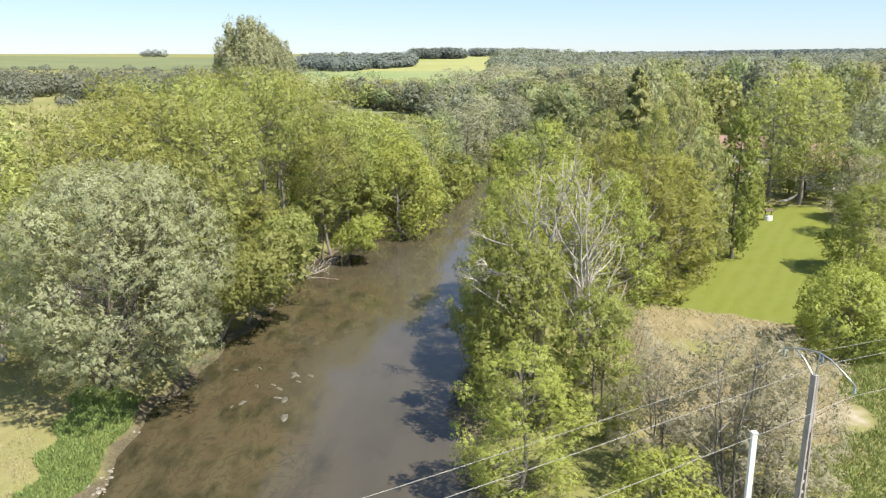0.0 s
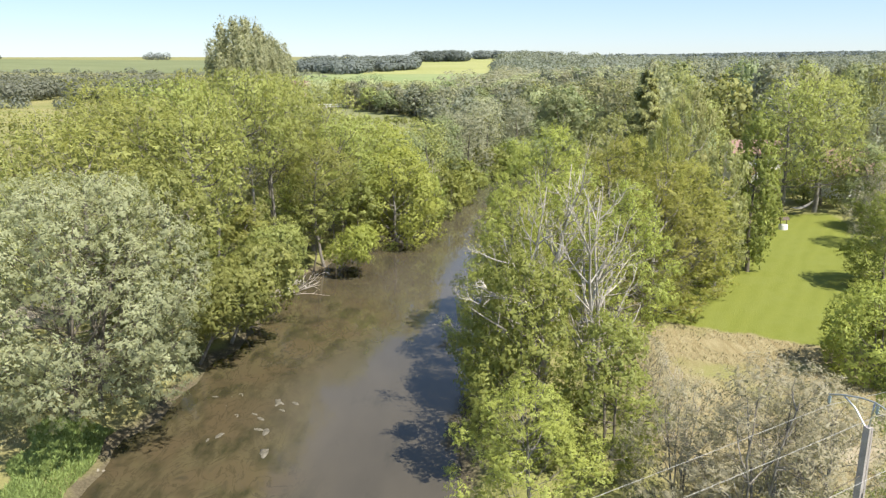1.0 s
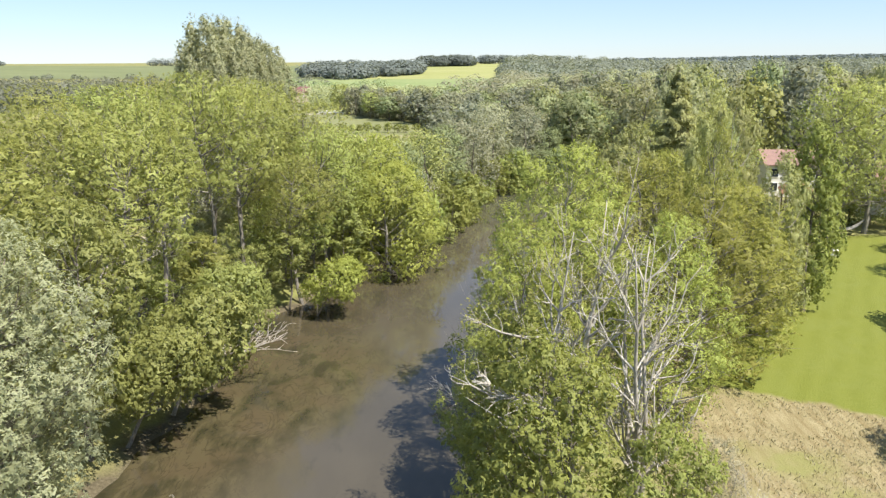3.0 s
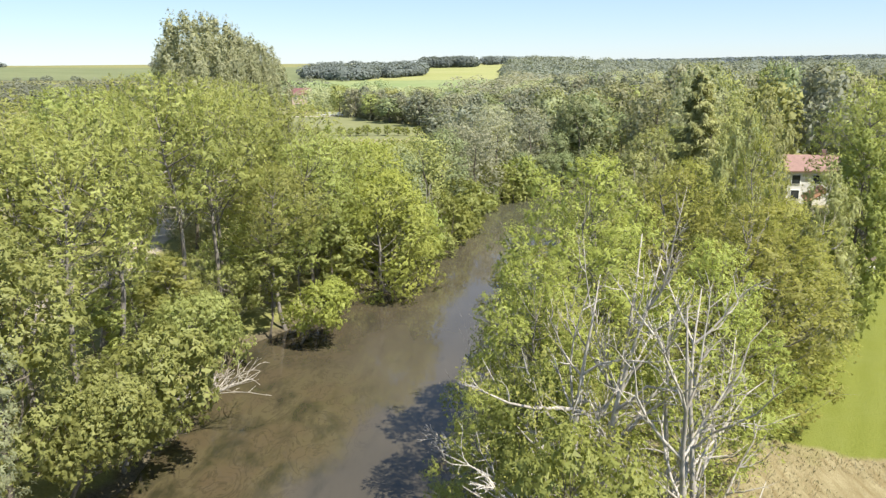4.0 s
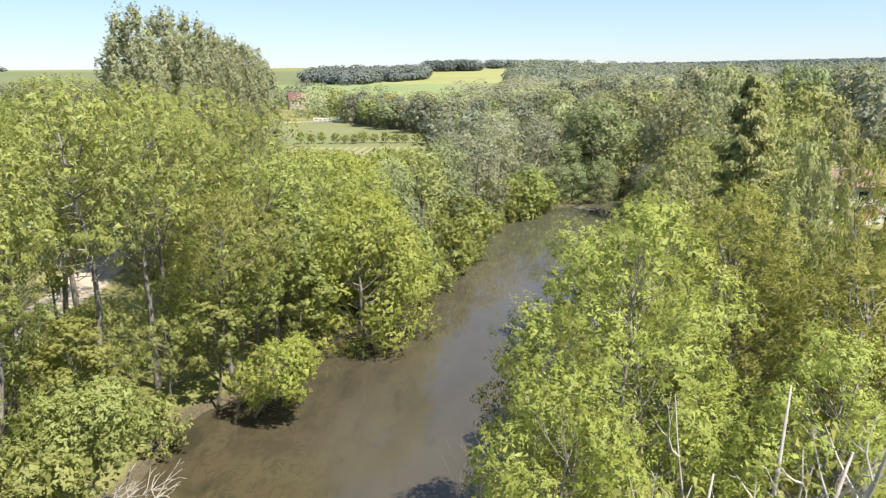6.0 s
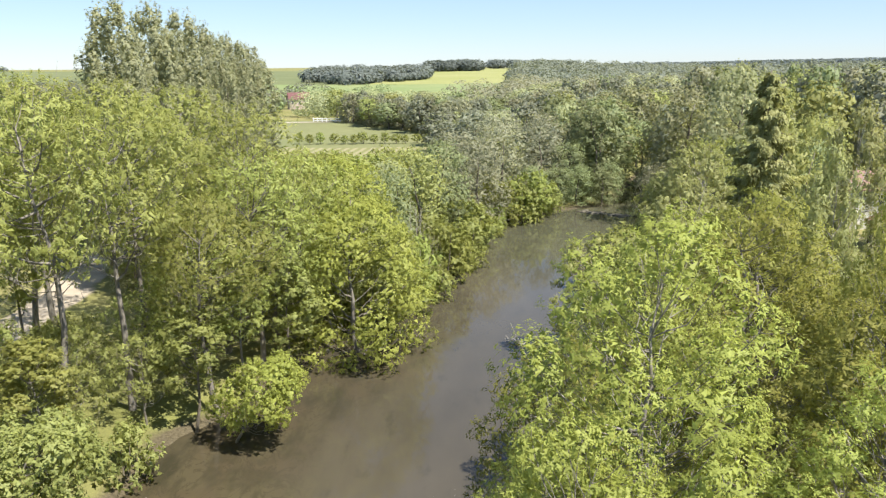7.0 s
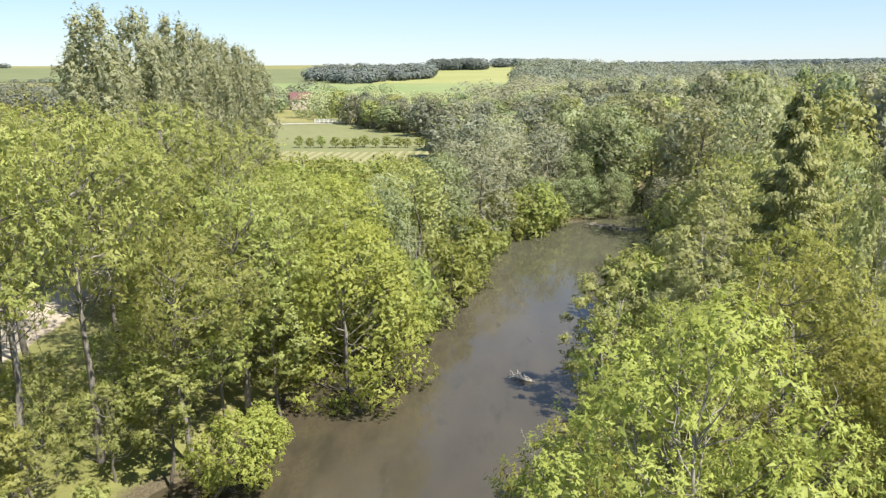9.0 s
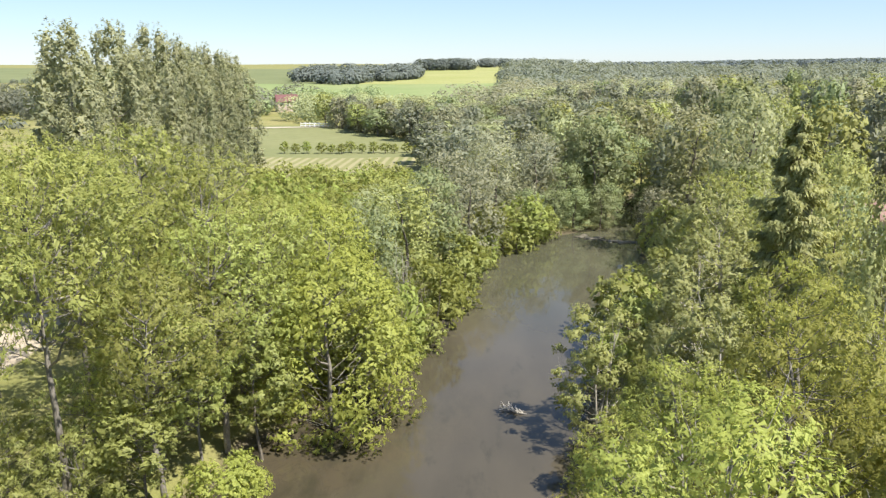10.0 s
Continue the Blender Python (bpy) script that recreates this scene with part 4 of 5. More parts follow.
for x, y, h, r, k in ((-9, 103, 9, 4, 3), (-10, 112, 8.5, 4, 3), (-6, 122, 8.5, 4, 0), (-1, 132, 8.5, 4, 0), (1, 143, 10, 4.4, 2), (7, 150, 12, 4.8, 2),
                      (31, 163, 11, 4.4, 1), (42, 160, 12, 4.6, 0), (26, 168, 13, 4.8, 0), (37, 140, 11, 4.2, 0), (36, 126, 11.5, 4.4, 3)):
    plant(V["mid%d" % k], x, y, h, r, "leafy riverside tree in the river bend", name="riverside_tree")
# bushes that hang over the water's edge
for side, y0, y1, n in ((-1, 88, 97, 2), (-1, 97, 139, 26), (1, 88, 128, 8)):
    for i in range(n):
        y = y0 + (y1 - y0) * (i + rng.uniform(0.1, 0.9)) / n
        mid_x = float(np.interp(y, [c[1] for c in COURSE], [c[0] for c in COURSE]))
        x = mid_x
        reach = rng.uniform(-1.1, 0.5) + (1.9 if side > 0 and y > 80 else 0)
        while bank(x, y) < reach:
            x += side * 0.25
        h = rng.choice([2.2, 3.0, 4.0, 5.6]) * rng.uniform(0.9, 1.1)
        plant(V["bush%d" % int(rng.random() < 0.4)], x, y, h, h * rng.uniform(0.5, 0.7), "leafy bush hanging over the river's edge", "bush", group="bank bushes")
for x, y, h, r, k in ((11.5, 138.5, 5.5, 3.0, 1), (15.0, 141.5, 5.0, 2.8, 1), (18.0, 142.8, 5.5, 3.0, 1), (21.5, 143.6, 5.0, 2.6, 1), (28.8, 138.2, 3.6, 2.6, 2), (31, 145, 5, 2.8, 2), (23, 146, 6, 3, 1), (27.0, 134.5, 3.2, 2.2, 2)):
    plant(V["mid%d" % k], x, y, h, r, "dense bush on the far bank of the pool", "bush", name="bank_bush", group="bank bushes")
plant(V["dead0"], -1.8, 98.8, 8.4, 2.3, "bare grey dead shrub on the bank", "shrub")
plant(V["dead0"], 11.5, 39.5, 5.0, 1.6, "thin grey dead shrub at the meadow's edge", "shrub")


def meadow_edge(y):
    return np.interp(y, [185, 198, 225, 245, 262, 293, 330], [-6, -6, -2, -6, -18, -36, -60])


rng = np.random.default_rng(20)
spots = []
for _ in range(6000):
    y = 100 + 260 * rng.random() ** 1.2
    x = rng.uniform(-70, 0.58 * y + 8)
    if bank(x, y) < (4.0 if y < 150 else 1.8) or (y < 150 and x < 28) or (x < 52 and y < 112):
        continue
    if y > 183 and x < meadow_edge(y) or y <= 183 and x < 4:
        continue
    if (abs(x - 39) < 8 and 106 < y < 128) or (abs(x - 50) < 10 and 100 < y < 134) or (abs(x - 1.5 - (y - 24.5) * 0.4833) < 6 and y < 130):
        continue
    if any((x - a) ** 2 + (y - b) ** 2 < (4.6 + 0.016 * y) ** 2 for a, b in spots):
        continue
    spots.append((x, y))
spots.sort(key=lambda p: p[1])
for x, y in spots[:215]:
    k = rng.integers(0, 5)
    plant(V[("mid%d" if y < 138 else "far%d") % k], x, y, rng.choice([9.5, 12.0, 13.0, 14.5, 16.0]) * rng.uniform(0.92, 1.05) * float(np.interp(x / y, [0.05, 0.16, 0.3], [0.68, 1.0, 1.14])), rng.uniform(3.8, 6.6), "woodland tree in the valley wood", name="woodland_tree", group="valley wood")
wood_tail = spots[215:]
rng = np.random.default_rng(21)
# a dense belt of trees closes the meadow
for i in range(34):
    u = i / 33
    x = float(np.interp(u, [0, 0.55, 0.8, 1], [-36, -8, 0, 3])) + rng.normal() * 1.2 + (3.5 if i % 2 else 0)
    y = float(np.interp(u, [0, 0.55, 0.8, 1], [296, 256, 236, 214])) + (6 if i % 2 else 0)
    plant(V["belt%d" % (i % 2)], x, y, rng.uniform(8.5, 10.8), rng.uniform(3.2, 4.4), "grey-green tree in a dense belt beside the meadow", name="belt_tree", group="meadow belt")
# undergrowth in the gap before the house
for i in range(8):
    y = 84 + 2.4 * i
    plant(V["scrub%d" % (i % 2)], 1.5 + (y - 24.5) * 0.4833 + (2.4 if i % 2 else -2.2), y, rng.uniform(2.4, 3.4), rng.uniform(2.2, 3.0), "low green scrub on the garden's edge", "shrub", name="scrub_bush", group="garden scrub")
# low scrub in front of the meadow
for _ in range(120):
    x, y = rng.uniform(-31, -1), rng.uniform(112, 178)
    if bank(x, y) < 3 or x < -25 - (y - 112) * 0.13 + 2:
        continue
    plant(V["scrub%d" % rng.integers(0, 2)], x, y, rng.uniform(3.6, 5.8) - (y - 112) * 0.02, rng.uniform(2.6, 3.8), "low green scrub beside the hay meadow", "shrub", name="scrub_bush", group="meadow scrub")


def wood_mass(name, places, leaf, label, per=120, size=1.7):
    """Distant woodland as one crown mass with an uneven outline."""
    at, nr = [], []
    for x, y, h, r in places:
        z0 = float(height(x, y))
        q = unit(rng.normal(size=(per, 3)))
        q[:, 2] = np.where(q[:, 2] < -0.3, -0.3 + (q[:, 2] + 0.3) * 0.9, q[:, 2])
        k = rng.uniform(0.9, 1.03, (per, 1))
        at.append(np.array([x, y, z0 + h * 0.5]) + q * k * np.array([r, r, h * 0.5]))
        nr.append(q + np.array([0, 0, 0.5]) + rng.normal(size=(per, 3)) * 0.25)
    nr = np.concatenate(nr)
    wm = leaf_mesh(name, np.concatenate(at), nr, size, leaf, 0.8, shade=nr, even=0.85)
    return tagged(new(name, wm), label, "woodland", kind="stuff")


def scatter(n, fx, h, r):
    out = []
    for _ in range(n):
        x, y = fx()
        out.append((x, y, rng.uniform(*h), rng.uniform(*r)))
    return out


def open_to_house(x, y):
    return y < 394 and abs(x - 2 + (y - 43) * 0.2122) < 10


def village_spot():
    while True:
        x, y = rng.uniform(-120, -36), rng.uniform(330, 450)
        if not open_to_house(x, y):
            return x, y


def grey_spot():
    while True:
        x, y = rng.uniform(-380, -70), rng.uniform(330, 450)
        if not open_to_house(x, y):
            return x, y


def copse_spot():
    x = rng.uniform(-128, -30)
    return x, rng.uniform(np.interp(x, [-155, -95, -80, -30], [700, 640, 630, 720]), 790)


def near_wood():
    y = rng.uniform(320, 470)
    return rng.uniform(np.interp(y, [320, 420, 470], [-6, 24, 30]), 0.64 * y + 30), y


def in_wood():
    y = 440 + 510 * rng.random()
    lo = np.interp(y, [330, 420, 520, 700, 950], [-45, 30, 34, 44, 70])
    return rng.uniform(lo, max(lo + 60, 0.64 * y + 40)), y


rng = np.random.default_rng(22)
if wood_tail:
    wood_mass("valley_wood", [(x, y, rng.uniform(12, 16) * float(np.interp(x / y, [0.05, 0.16], [0.62, 1.0])), rng.uniform(4.5, 6)) for x, y in wood_tail], LEAF["wood"], "mixed green valley woodland", 700, 0.75)
wood_mass("valley_wood", scatter(260, near_wood, (10, 14), (5, 8)), LEAF["grey"], "silver-green willows filling the valley floor", 260, 1.15)
wood_mass("distant_wood", scatter(900, in_wood, (6, 13), (6, 10)), LEAF["haze_blue"], "distant broadleaved woodland on the valley side", 115, 1.95)
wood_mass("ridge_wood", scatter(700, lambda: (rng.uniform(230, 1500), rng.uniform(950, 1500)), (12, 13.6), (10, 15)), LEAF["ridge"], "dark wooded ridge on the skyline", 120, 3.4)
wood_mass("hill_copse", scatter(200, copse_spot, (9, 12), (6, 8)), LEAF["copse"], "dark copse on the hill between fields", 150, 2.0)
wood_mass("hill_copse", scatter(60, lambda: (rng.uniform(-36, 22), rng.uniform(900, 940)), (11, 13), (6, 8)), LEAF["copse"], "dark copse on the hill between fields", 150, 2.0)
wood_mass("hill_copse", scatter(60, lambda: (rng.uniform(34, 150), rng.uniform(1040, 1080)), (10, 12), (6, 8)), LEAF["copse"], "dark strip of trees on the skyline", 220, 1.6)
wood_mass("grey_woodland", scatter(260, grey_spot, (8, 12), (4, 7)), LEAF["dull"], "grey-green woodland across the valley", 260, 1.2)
wood_mass("hill_copse", [(-420 + 5 * k, 1120 + 2 * k, 8 + 3 * (k % 2), 6) for k in range(6)] + [(-640 + 5 * k, 1120, 6 + 2 * (k % 2), 5) for k in range(3)], LEAF["copse"], "small clump of trees on the skyline", 150, 1.6)
wood_mass("field_hedge", scatter(60, lambda: (rng.uniform(-420, -140), rng.choice([300.0, 560.0, 640.0]) + rng.normal() * 3), (3, 5), (3, 5)), LEAF["haze_blue"], "hedge between the fields", 120, 1.0)
wood_mass("village_trees", scatter(70, village_spot, (6, 9.5), (4, 6)), LEAF["valley"], "trees round the village houses", 260, 1.1)

# fields
F_TRACK = field_material("pale_track", (0.40, 0.35, 0.27), (0.48, 0.43, 0.34))
land_patch("track", ((-70, 291), (-36, 299), (-36, 302), (-70, 295)), F_TRACK, "pale dirt track along the meadow", lift=0.2)
land_patch("meadow", ((-60, 186), (0, 186), (-20, 300), (-62, 305)), F_MEADOW, "pale green meadow behind the river", lift=0.08)
land_patch("hay_field", ((-42, 187), (-5, 187), (-5, 214), (-44, 214)), F_MOWN, "mown hay field with pale rows", lift=0.14)
land_patch("field", ((-160, 450), (60, 450), (110, 640), (-190, 640)), F_LIGHT, "pale green pasture on the hillside")
land_patch("field", ((-70, 640), (60, 640), (90, 1000), (-34, 1000)), F_PALE, "ripening yellow crop field on the hill")
land_patch("field", ((-520, 640), (-70, 640), (-34, 1000), (-800, 1150)), F_GREEN, "green crop field on the hill")


# ---- built things ----
CONCRETE = rough_material("weathered_concrete", (0.27, 0.24, 0.22), (0.45, 0.41, 0.38), 2.5, 25.0, 0.9, 0.4)
WHITE_PAINT = rough_material("white_paint", (0.66, 0.66, 0.64), (0.82, 0.82, 0.80), 1.5, 20.0, 0.6, 0.15)
STEEL = rough_material("galvanised_steel", (0.42, 0.43, 0.43), (0.60, 0.61, 0.61), 4.0, 40.0, 0.45, 0.1, 0.8)
WIRE = rough_material("aluminium_wire", (0.30, 0.29, 0.26), (0.44, 0.42, 0.38), 6.0, 60.0, 0.5, 0.1, 0.5)
GLASSY = rough_material("insulator_glass", (0.30, 0.36, 0.35), (0.50, 0.56, 0.55), 4.0, 30.0, 0.15, 0.05)
PLASTER = rough_material("white_plaster", (0.66, 0.63, 0.57), (0.84, 0.81, 0.75), 0.7, 12.0, 0.9, 0.2)
TILE = rough_material("clay_tiles", (0.21, 0.125, 0.10), (0.31, 0.19, 0.155), 1.2, 10.0, 0.85, 0.5)
ORANGE_TILE = rough_material("new_clay_tiles", (0.36, 0.17, 0.09), (0.46, 0.235, 0.13), 1.2, 10.0, 0.85, 0.5)
DARK_WOOD = rough_material("dark_timber", (0.06, 0.045, 0.032), (0.14, 0.105, 0.075), 2.0, 20.0, 0.85, 0.4)
PANE = rough_material("dark_window_glass", (0.02, 0.025, 0.03), (0.05, 0.055, 0.06), 1.0, 5.0, 0.08, 0.02)
CLOTH = rough_material("grey_rope_net", (0.16, 0.15, 0.13), (0.25, 0.24, 0.21), 3.0, 30.0, 0.9, 0.3)


def part(name, bm, mat, parent, label=""):
    pm = bpy.data.meshes.new(name)
    bm.to_mesh(pm)
    bm.free()
    pm.materials.append(mat)
    ob = new(name, pm)
    ob.parent = parent
    if label:
        ob["label"] = label
    return ob


def box(x0, y0, z0, x1, y1, z1, bevel=0.0, bm=None):
    bm = bm or bmesh.new()
    made = bmesh.ops.create_cube(bm, size=1.0, matrix=Matrix.Translation(((x0 + x1) / 2, (y0 + y1) / 2, (z0 + z1) / 2)) @ Matrix.Diagonal((x1 - x0, y1 - y0, z1 - z0, 1)))
    if bevel:
        bmesh.ops.bevel(bm, geom=list({e for v in made["verts"] for e in v.link_edges}), offset=bevel, segments=2, affect="EDGES", profile=0.5)
    return bm


def rod(name, pts, rad, mat, parent, sides=6, label=""):
    rm = tube_mesh(name, [(pts, rad if hasattr(rad, "__len__") else [rad] * len(pts))], mat, sides)
    ob = new(name, rm)
    ob.parent = parent
    if label:
        ob["label"] = label
    return ob


# utility pole: two tapering concrete legs with cross pieces, an arched arm, three hanging insulators and their wires
PX, PY, PZ = 13.06, 25.23, 9.07
pole = tagged(new("utility_pole"), "weathered concrete utility pole with an arched steel arm", "pole")
pole.location = (PX, PY, 0)
yaw = math.atan2(0.91, -0.42)
ux, uy = -0.42, 0.91
foot_z = float(height(PX, PY)) - 0.3


def leg(sgn):
    bm = bmesh.new()
    rings = []
    for z, half, w in ((foot_z, 0.21, 0.12), (5.6, 0.135, 0.12), (PZ, 0.085, 0.12)):
        ring = []
        for a, b in ((-1, -1), (1, -1), (1, 1), (-1, 1)):
            inner, outer = half - 0.07, half
            off = sgn * (outer if a * sgn > 0 else inner)
            ring.append(bm.verts.new((off * 0.91 + b * w * -0.42 * 0.9, off * 0.42 + b * w * 0.91 * 0.9, z)))
        rings.append(ring)
    for p, q in zip(rings, rings[1:]):
        for k in range(4):
            bm.faces.new((p[k], p[(k + 1) % 4], q[(k + 1) % 4], q[k]))
    bm.faces.new(rings[-1])
    bmesh.ops.recalc_face_normals(bm, faces=bm.faces)
    return bm


for sgn in (-1, 1):
    part("leg", leg(sgn), CONCRETE, pole)
rm = box(-0.075, -0.095, 6.9, 0.075, 0.095, PZ - 0.003)
head_block = part("pole_head", rm, CONCRETE, pole)
head_block.rotation_euler = (0, 0, math.atan2(0.42, 0.91))
for i in range(13):
    z = 1.5 + 0.42 * i
    half = 0.20 - 0.012 * i
    rung = part("rung", box(-half + 0.06, -0.09, z, half - 0.06, 0.09, z + 0.1, 0.01), CONCRETE, pole)
    rung.rotation_euler = (0, 0, math.atan2(0.42, 0.91))
arm_pts = [(ux * s, uy * s, PZ + dz) for s, dz in ((1.45, 0.46), (0.9, 0.66), (0.3, 0.80), (-0.1, 0.84), (-0.5, 0.76), (-1.0, 0.52), (-1.6, 0.18))]
rod("arm", arm_pts, 0.028, STEEL, pole, 6, "arched galvanised steel arm")
rod("strut", [(0, 0, PZ - 0.15), (ux * 0.5, uy * 0.5, PZ + 0.4), (ux * 0.95, uy * 0.95, PZ + 0.64)], 0.028, STEEL, pole)
rod("strut", [(0, 0, PZ - 0.15), (-ux * 0.05, -uy * 0.05, PZ + 0.4), (-ux * 0.1, -uy * 0.1, PZ + 0.84)], 0.028, STEEL, pole)
wx, wy = 0.88, 0.475
for s, dz in ((1.4, 0.47), (-0.2, 0.80), (-1.55, 0.2)):
    ax, ay, az = ux * s, uy * s, PZ + dz
    prof = [0.015, 0.015, 0.065, 0.025, 0.065, 0.025, 0.065, 0.025, 0.015]
    rod("insulator", [(ax, ay, az - 0.04 * k) for k in range(9)], prof, GLASSY, pole, 10, "hanging glass insulator")
    z1 = az - 0.36
    pts = []
    for q in np.linspace(-26, 30, 29):
        pts.append((ax + wx * q, ay + wy * q, z1 - (0.068 * abs(q) - 0.0011 * q * q)))
    rod("conductor", pts, 0.009, WIRE, pole, 4, "thin slack aluminium wire")
rod("stay_cable", [(0, 0, PZ - 1.6), (-1.6, -1.5, 7.9), (-3.3, -3.2, 7.2)], 0.012, DARK_WOOD, pole, 4)

post = tagged(new("white_post"), "tall square white painted post", "post")
post.location = (9.72, 22.0, 0)
bm = box(-0.085, -0.085, float(height(9.72, 22.0)) - 0.2, 0.085, 0.085, 8.5, 0.012)
part("shaft", bm, WHITE_PAINT, post)
part("cap", box(-0.095, -0.095, 8.503, 0.095, 0.095, 8.55, 0.01), WHITE_PAINT, post)
rod("cable", [(0.10, -0.02, 8.1), (0.11, -0.03, 6.5), (0.10, -0.02, 4.6), (0.11, -0.02, 2.6), (0.10, -0.02, 0.9)], 0.014, DARK_WOOD, post, 4, "black cable")


def boulder(seed, sx, sy, sz, mat):
    rg = np.random.default_rng(seed)
    bm = bmesh.new()
    bmesh.ops.create_icosphere(bm, subdivisions=2, radius=1.0)
    k = rg.normal(size=(3, 3))
    for v in bm.verts:
        c = v.co.copy()
        f = 1 + 0.16 * math.sin(2.3 * c.dot(Vector(k[0])) + 1) + 0.12 * math.sin(3.1 * c.dot(Vector(k[1])))
        v.co = Vector((c.x * sx * f, c.y * sy * f, max(c.z, -0.6) * sz * f))
    pm = bpy.data.meshes.new("stone")
    bm.to_mesh(pm)
    bm.free()
    pm.polygons.foreach_set("use_smooth", np.ones(len(pm.polygons), bool))
    pm.materials.append(mat)
    return pm


rng = np.random.default_rng(23)
STONES = [boulder(200 + i, 0.26, 0.72, 0.11, STONE) for i in range(4)]
PEBBLES = [boulder(210 + i, 0.3, 0.42, 0.16, GRAVEL) for i in range(4)]


def stone(x, y, z, s, turn, label, shapes=STONES):
    ob = tagged(new("stone", shapes[rng.integers(0, 4)]), label, "stone")
    ob.matrix_world = pose(x, y, z, 0, 0, turn) @ Matrix.Diagonal((s, s, s, 1))


for x, y, s, turn in ((-8.5, 46.0, 0.8, 40), (-8.1, 45.7, 0.4, 20), (-10.5, 44.6, 0.75, 60), (-9.0, 40.1, 1.1, 5), (-9.5, 46.2, 1.0, 30), (-9.9, 42.7, 0.8, 70), (-9.4, 42.0, 0.5, 60), (-12.5, 46.9, 0.6, 10), (-13.5, 46.9, 0.7, 80), (-11.6, 45.3, 0.6, 15), (-8.2, 33.0, 0.5, 25), (-11.4, 41.4, 0.5, 60), (-12.2, 38.8, 0.4, 60), (-10.9, 47.6, 0.5, 10)):
    stone(x, y, -0.06, s * 0.9, turn, "pale flat stone breaking the shallow water")
for i in range(9):
    x, y = rng.uniform(-12.6, -7.8), rng.uniform(36.5, 47.5)
    stone(x, y, -0.06, rng.uniform(0.5, 0.9), rng.normal() * 18 + 12, "brown weedy stone just awash in the shallow water")
for i in range(60):
    x, y = -15.9 + rng.normal() * 0.45, rng.uniform(31.5, 38.5)
    stone(x, y, float(height(x, y)) - 0.02, rng.uniform(0.15, 0.5), rng.uniform(0, 180), "pale stone on the gravelly bank", PEBBLES)
for i in range(12):
    u = i / 11
    x, y = 18.4 + 5.2 * u + rng.normal() * 0.3, 139.2 - 3.6 * u + rng.normal() * 0.5
    stone(x, y, max(0.0, float(height(x, y))) + 0.02, rng.uniform(0.6, 1.5), rng.uniform(0, 180), "pale boulder of the low river weir")


def fallen_branch(x, y, z, turn, length, seed, label, up=0.18):
    """A bleached fallen limb with forking bare twigs."""
    rg = np.random.default_rng(seed)
    root = tagged(new("fallen_branch"), label, "branch")
    root.matrix_world = pose(x, y, z, 0, 0, turn)
    main = bent((-0.6, 0, 0.05), (length, 0, up * length), rg, 0.02, 7)
    rod("stem", main, np.linspace(0.012 * length + 0.01, 0.015, 7), PALE_BARK, root, 6)
    for i in range(22):
        k = rg.integers(1, 6)
        e = main[k] + np.array([rg.uniform(0.2, 1.0), rg.uniform(-1.2, 1.2), rg.uniform(-0.1, 0.6)]) * length * 0.45
        e[2] = max(e[2], 0.02)
        side = bent(main[k], e, rg, -0.05, 5)
        rod("twig", side, np.linspace(0.028, 0.01, 5), PALE_BARK, root, 5)
        for _ in range(2):
            m = rg.integers(1, 4)
            f = side[m] + np.array([rg.uniform(0.3, 0.9), rg.uniform(-0.8, 0.8), rg.uniform(0, 0.6)]) * length * 0.22
            rod("twig", bent(side[m], f, rg, 0, 4), np.linspace(0.02, 0.008, 4), PALE_BARK, root, 4)


fallen_branch(-13.0, 58.6, 2.6, 40, 4.6, 5, "bleached dead bough reaching low over the river", 0.06)
fallen_branch(3.9, 38.5, 8.4, 178, 2.2, 8, "bleached dead bough high on a riverside tree", 0.5)
fallen_branch(2.6, 57.5, 0.5, 165, 2.4, 6, "bleached fallen branch reaching over the river", 0.2)
fallen_branch(6.2, 88.1, 0.05, 150, 1.2, 7, "small dead branch lying in the shallow river", 0.12)


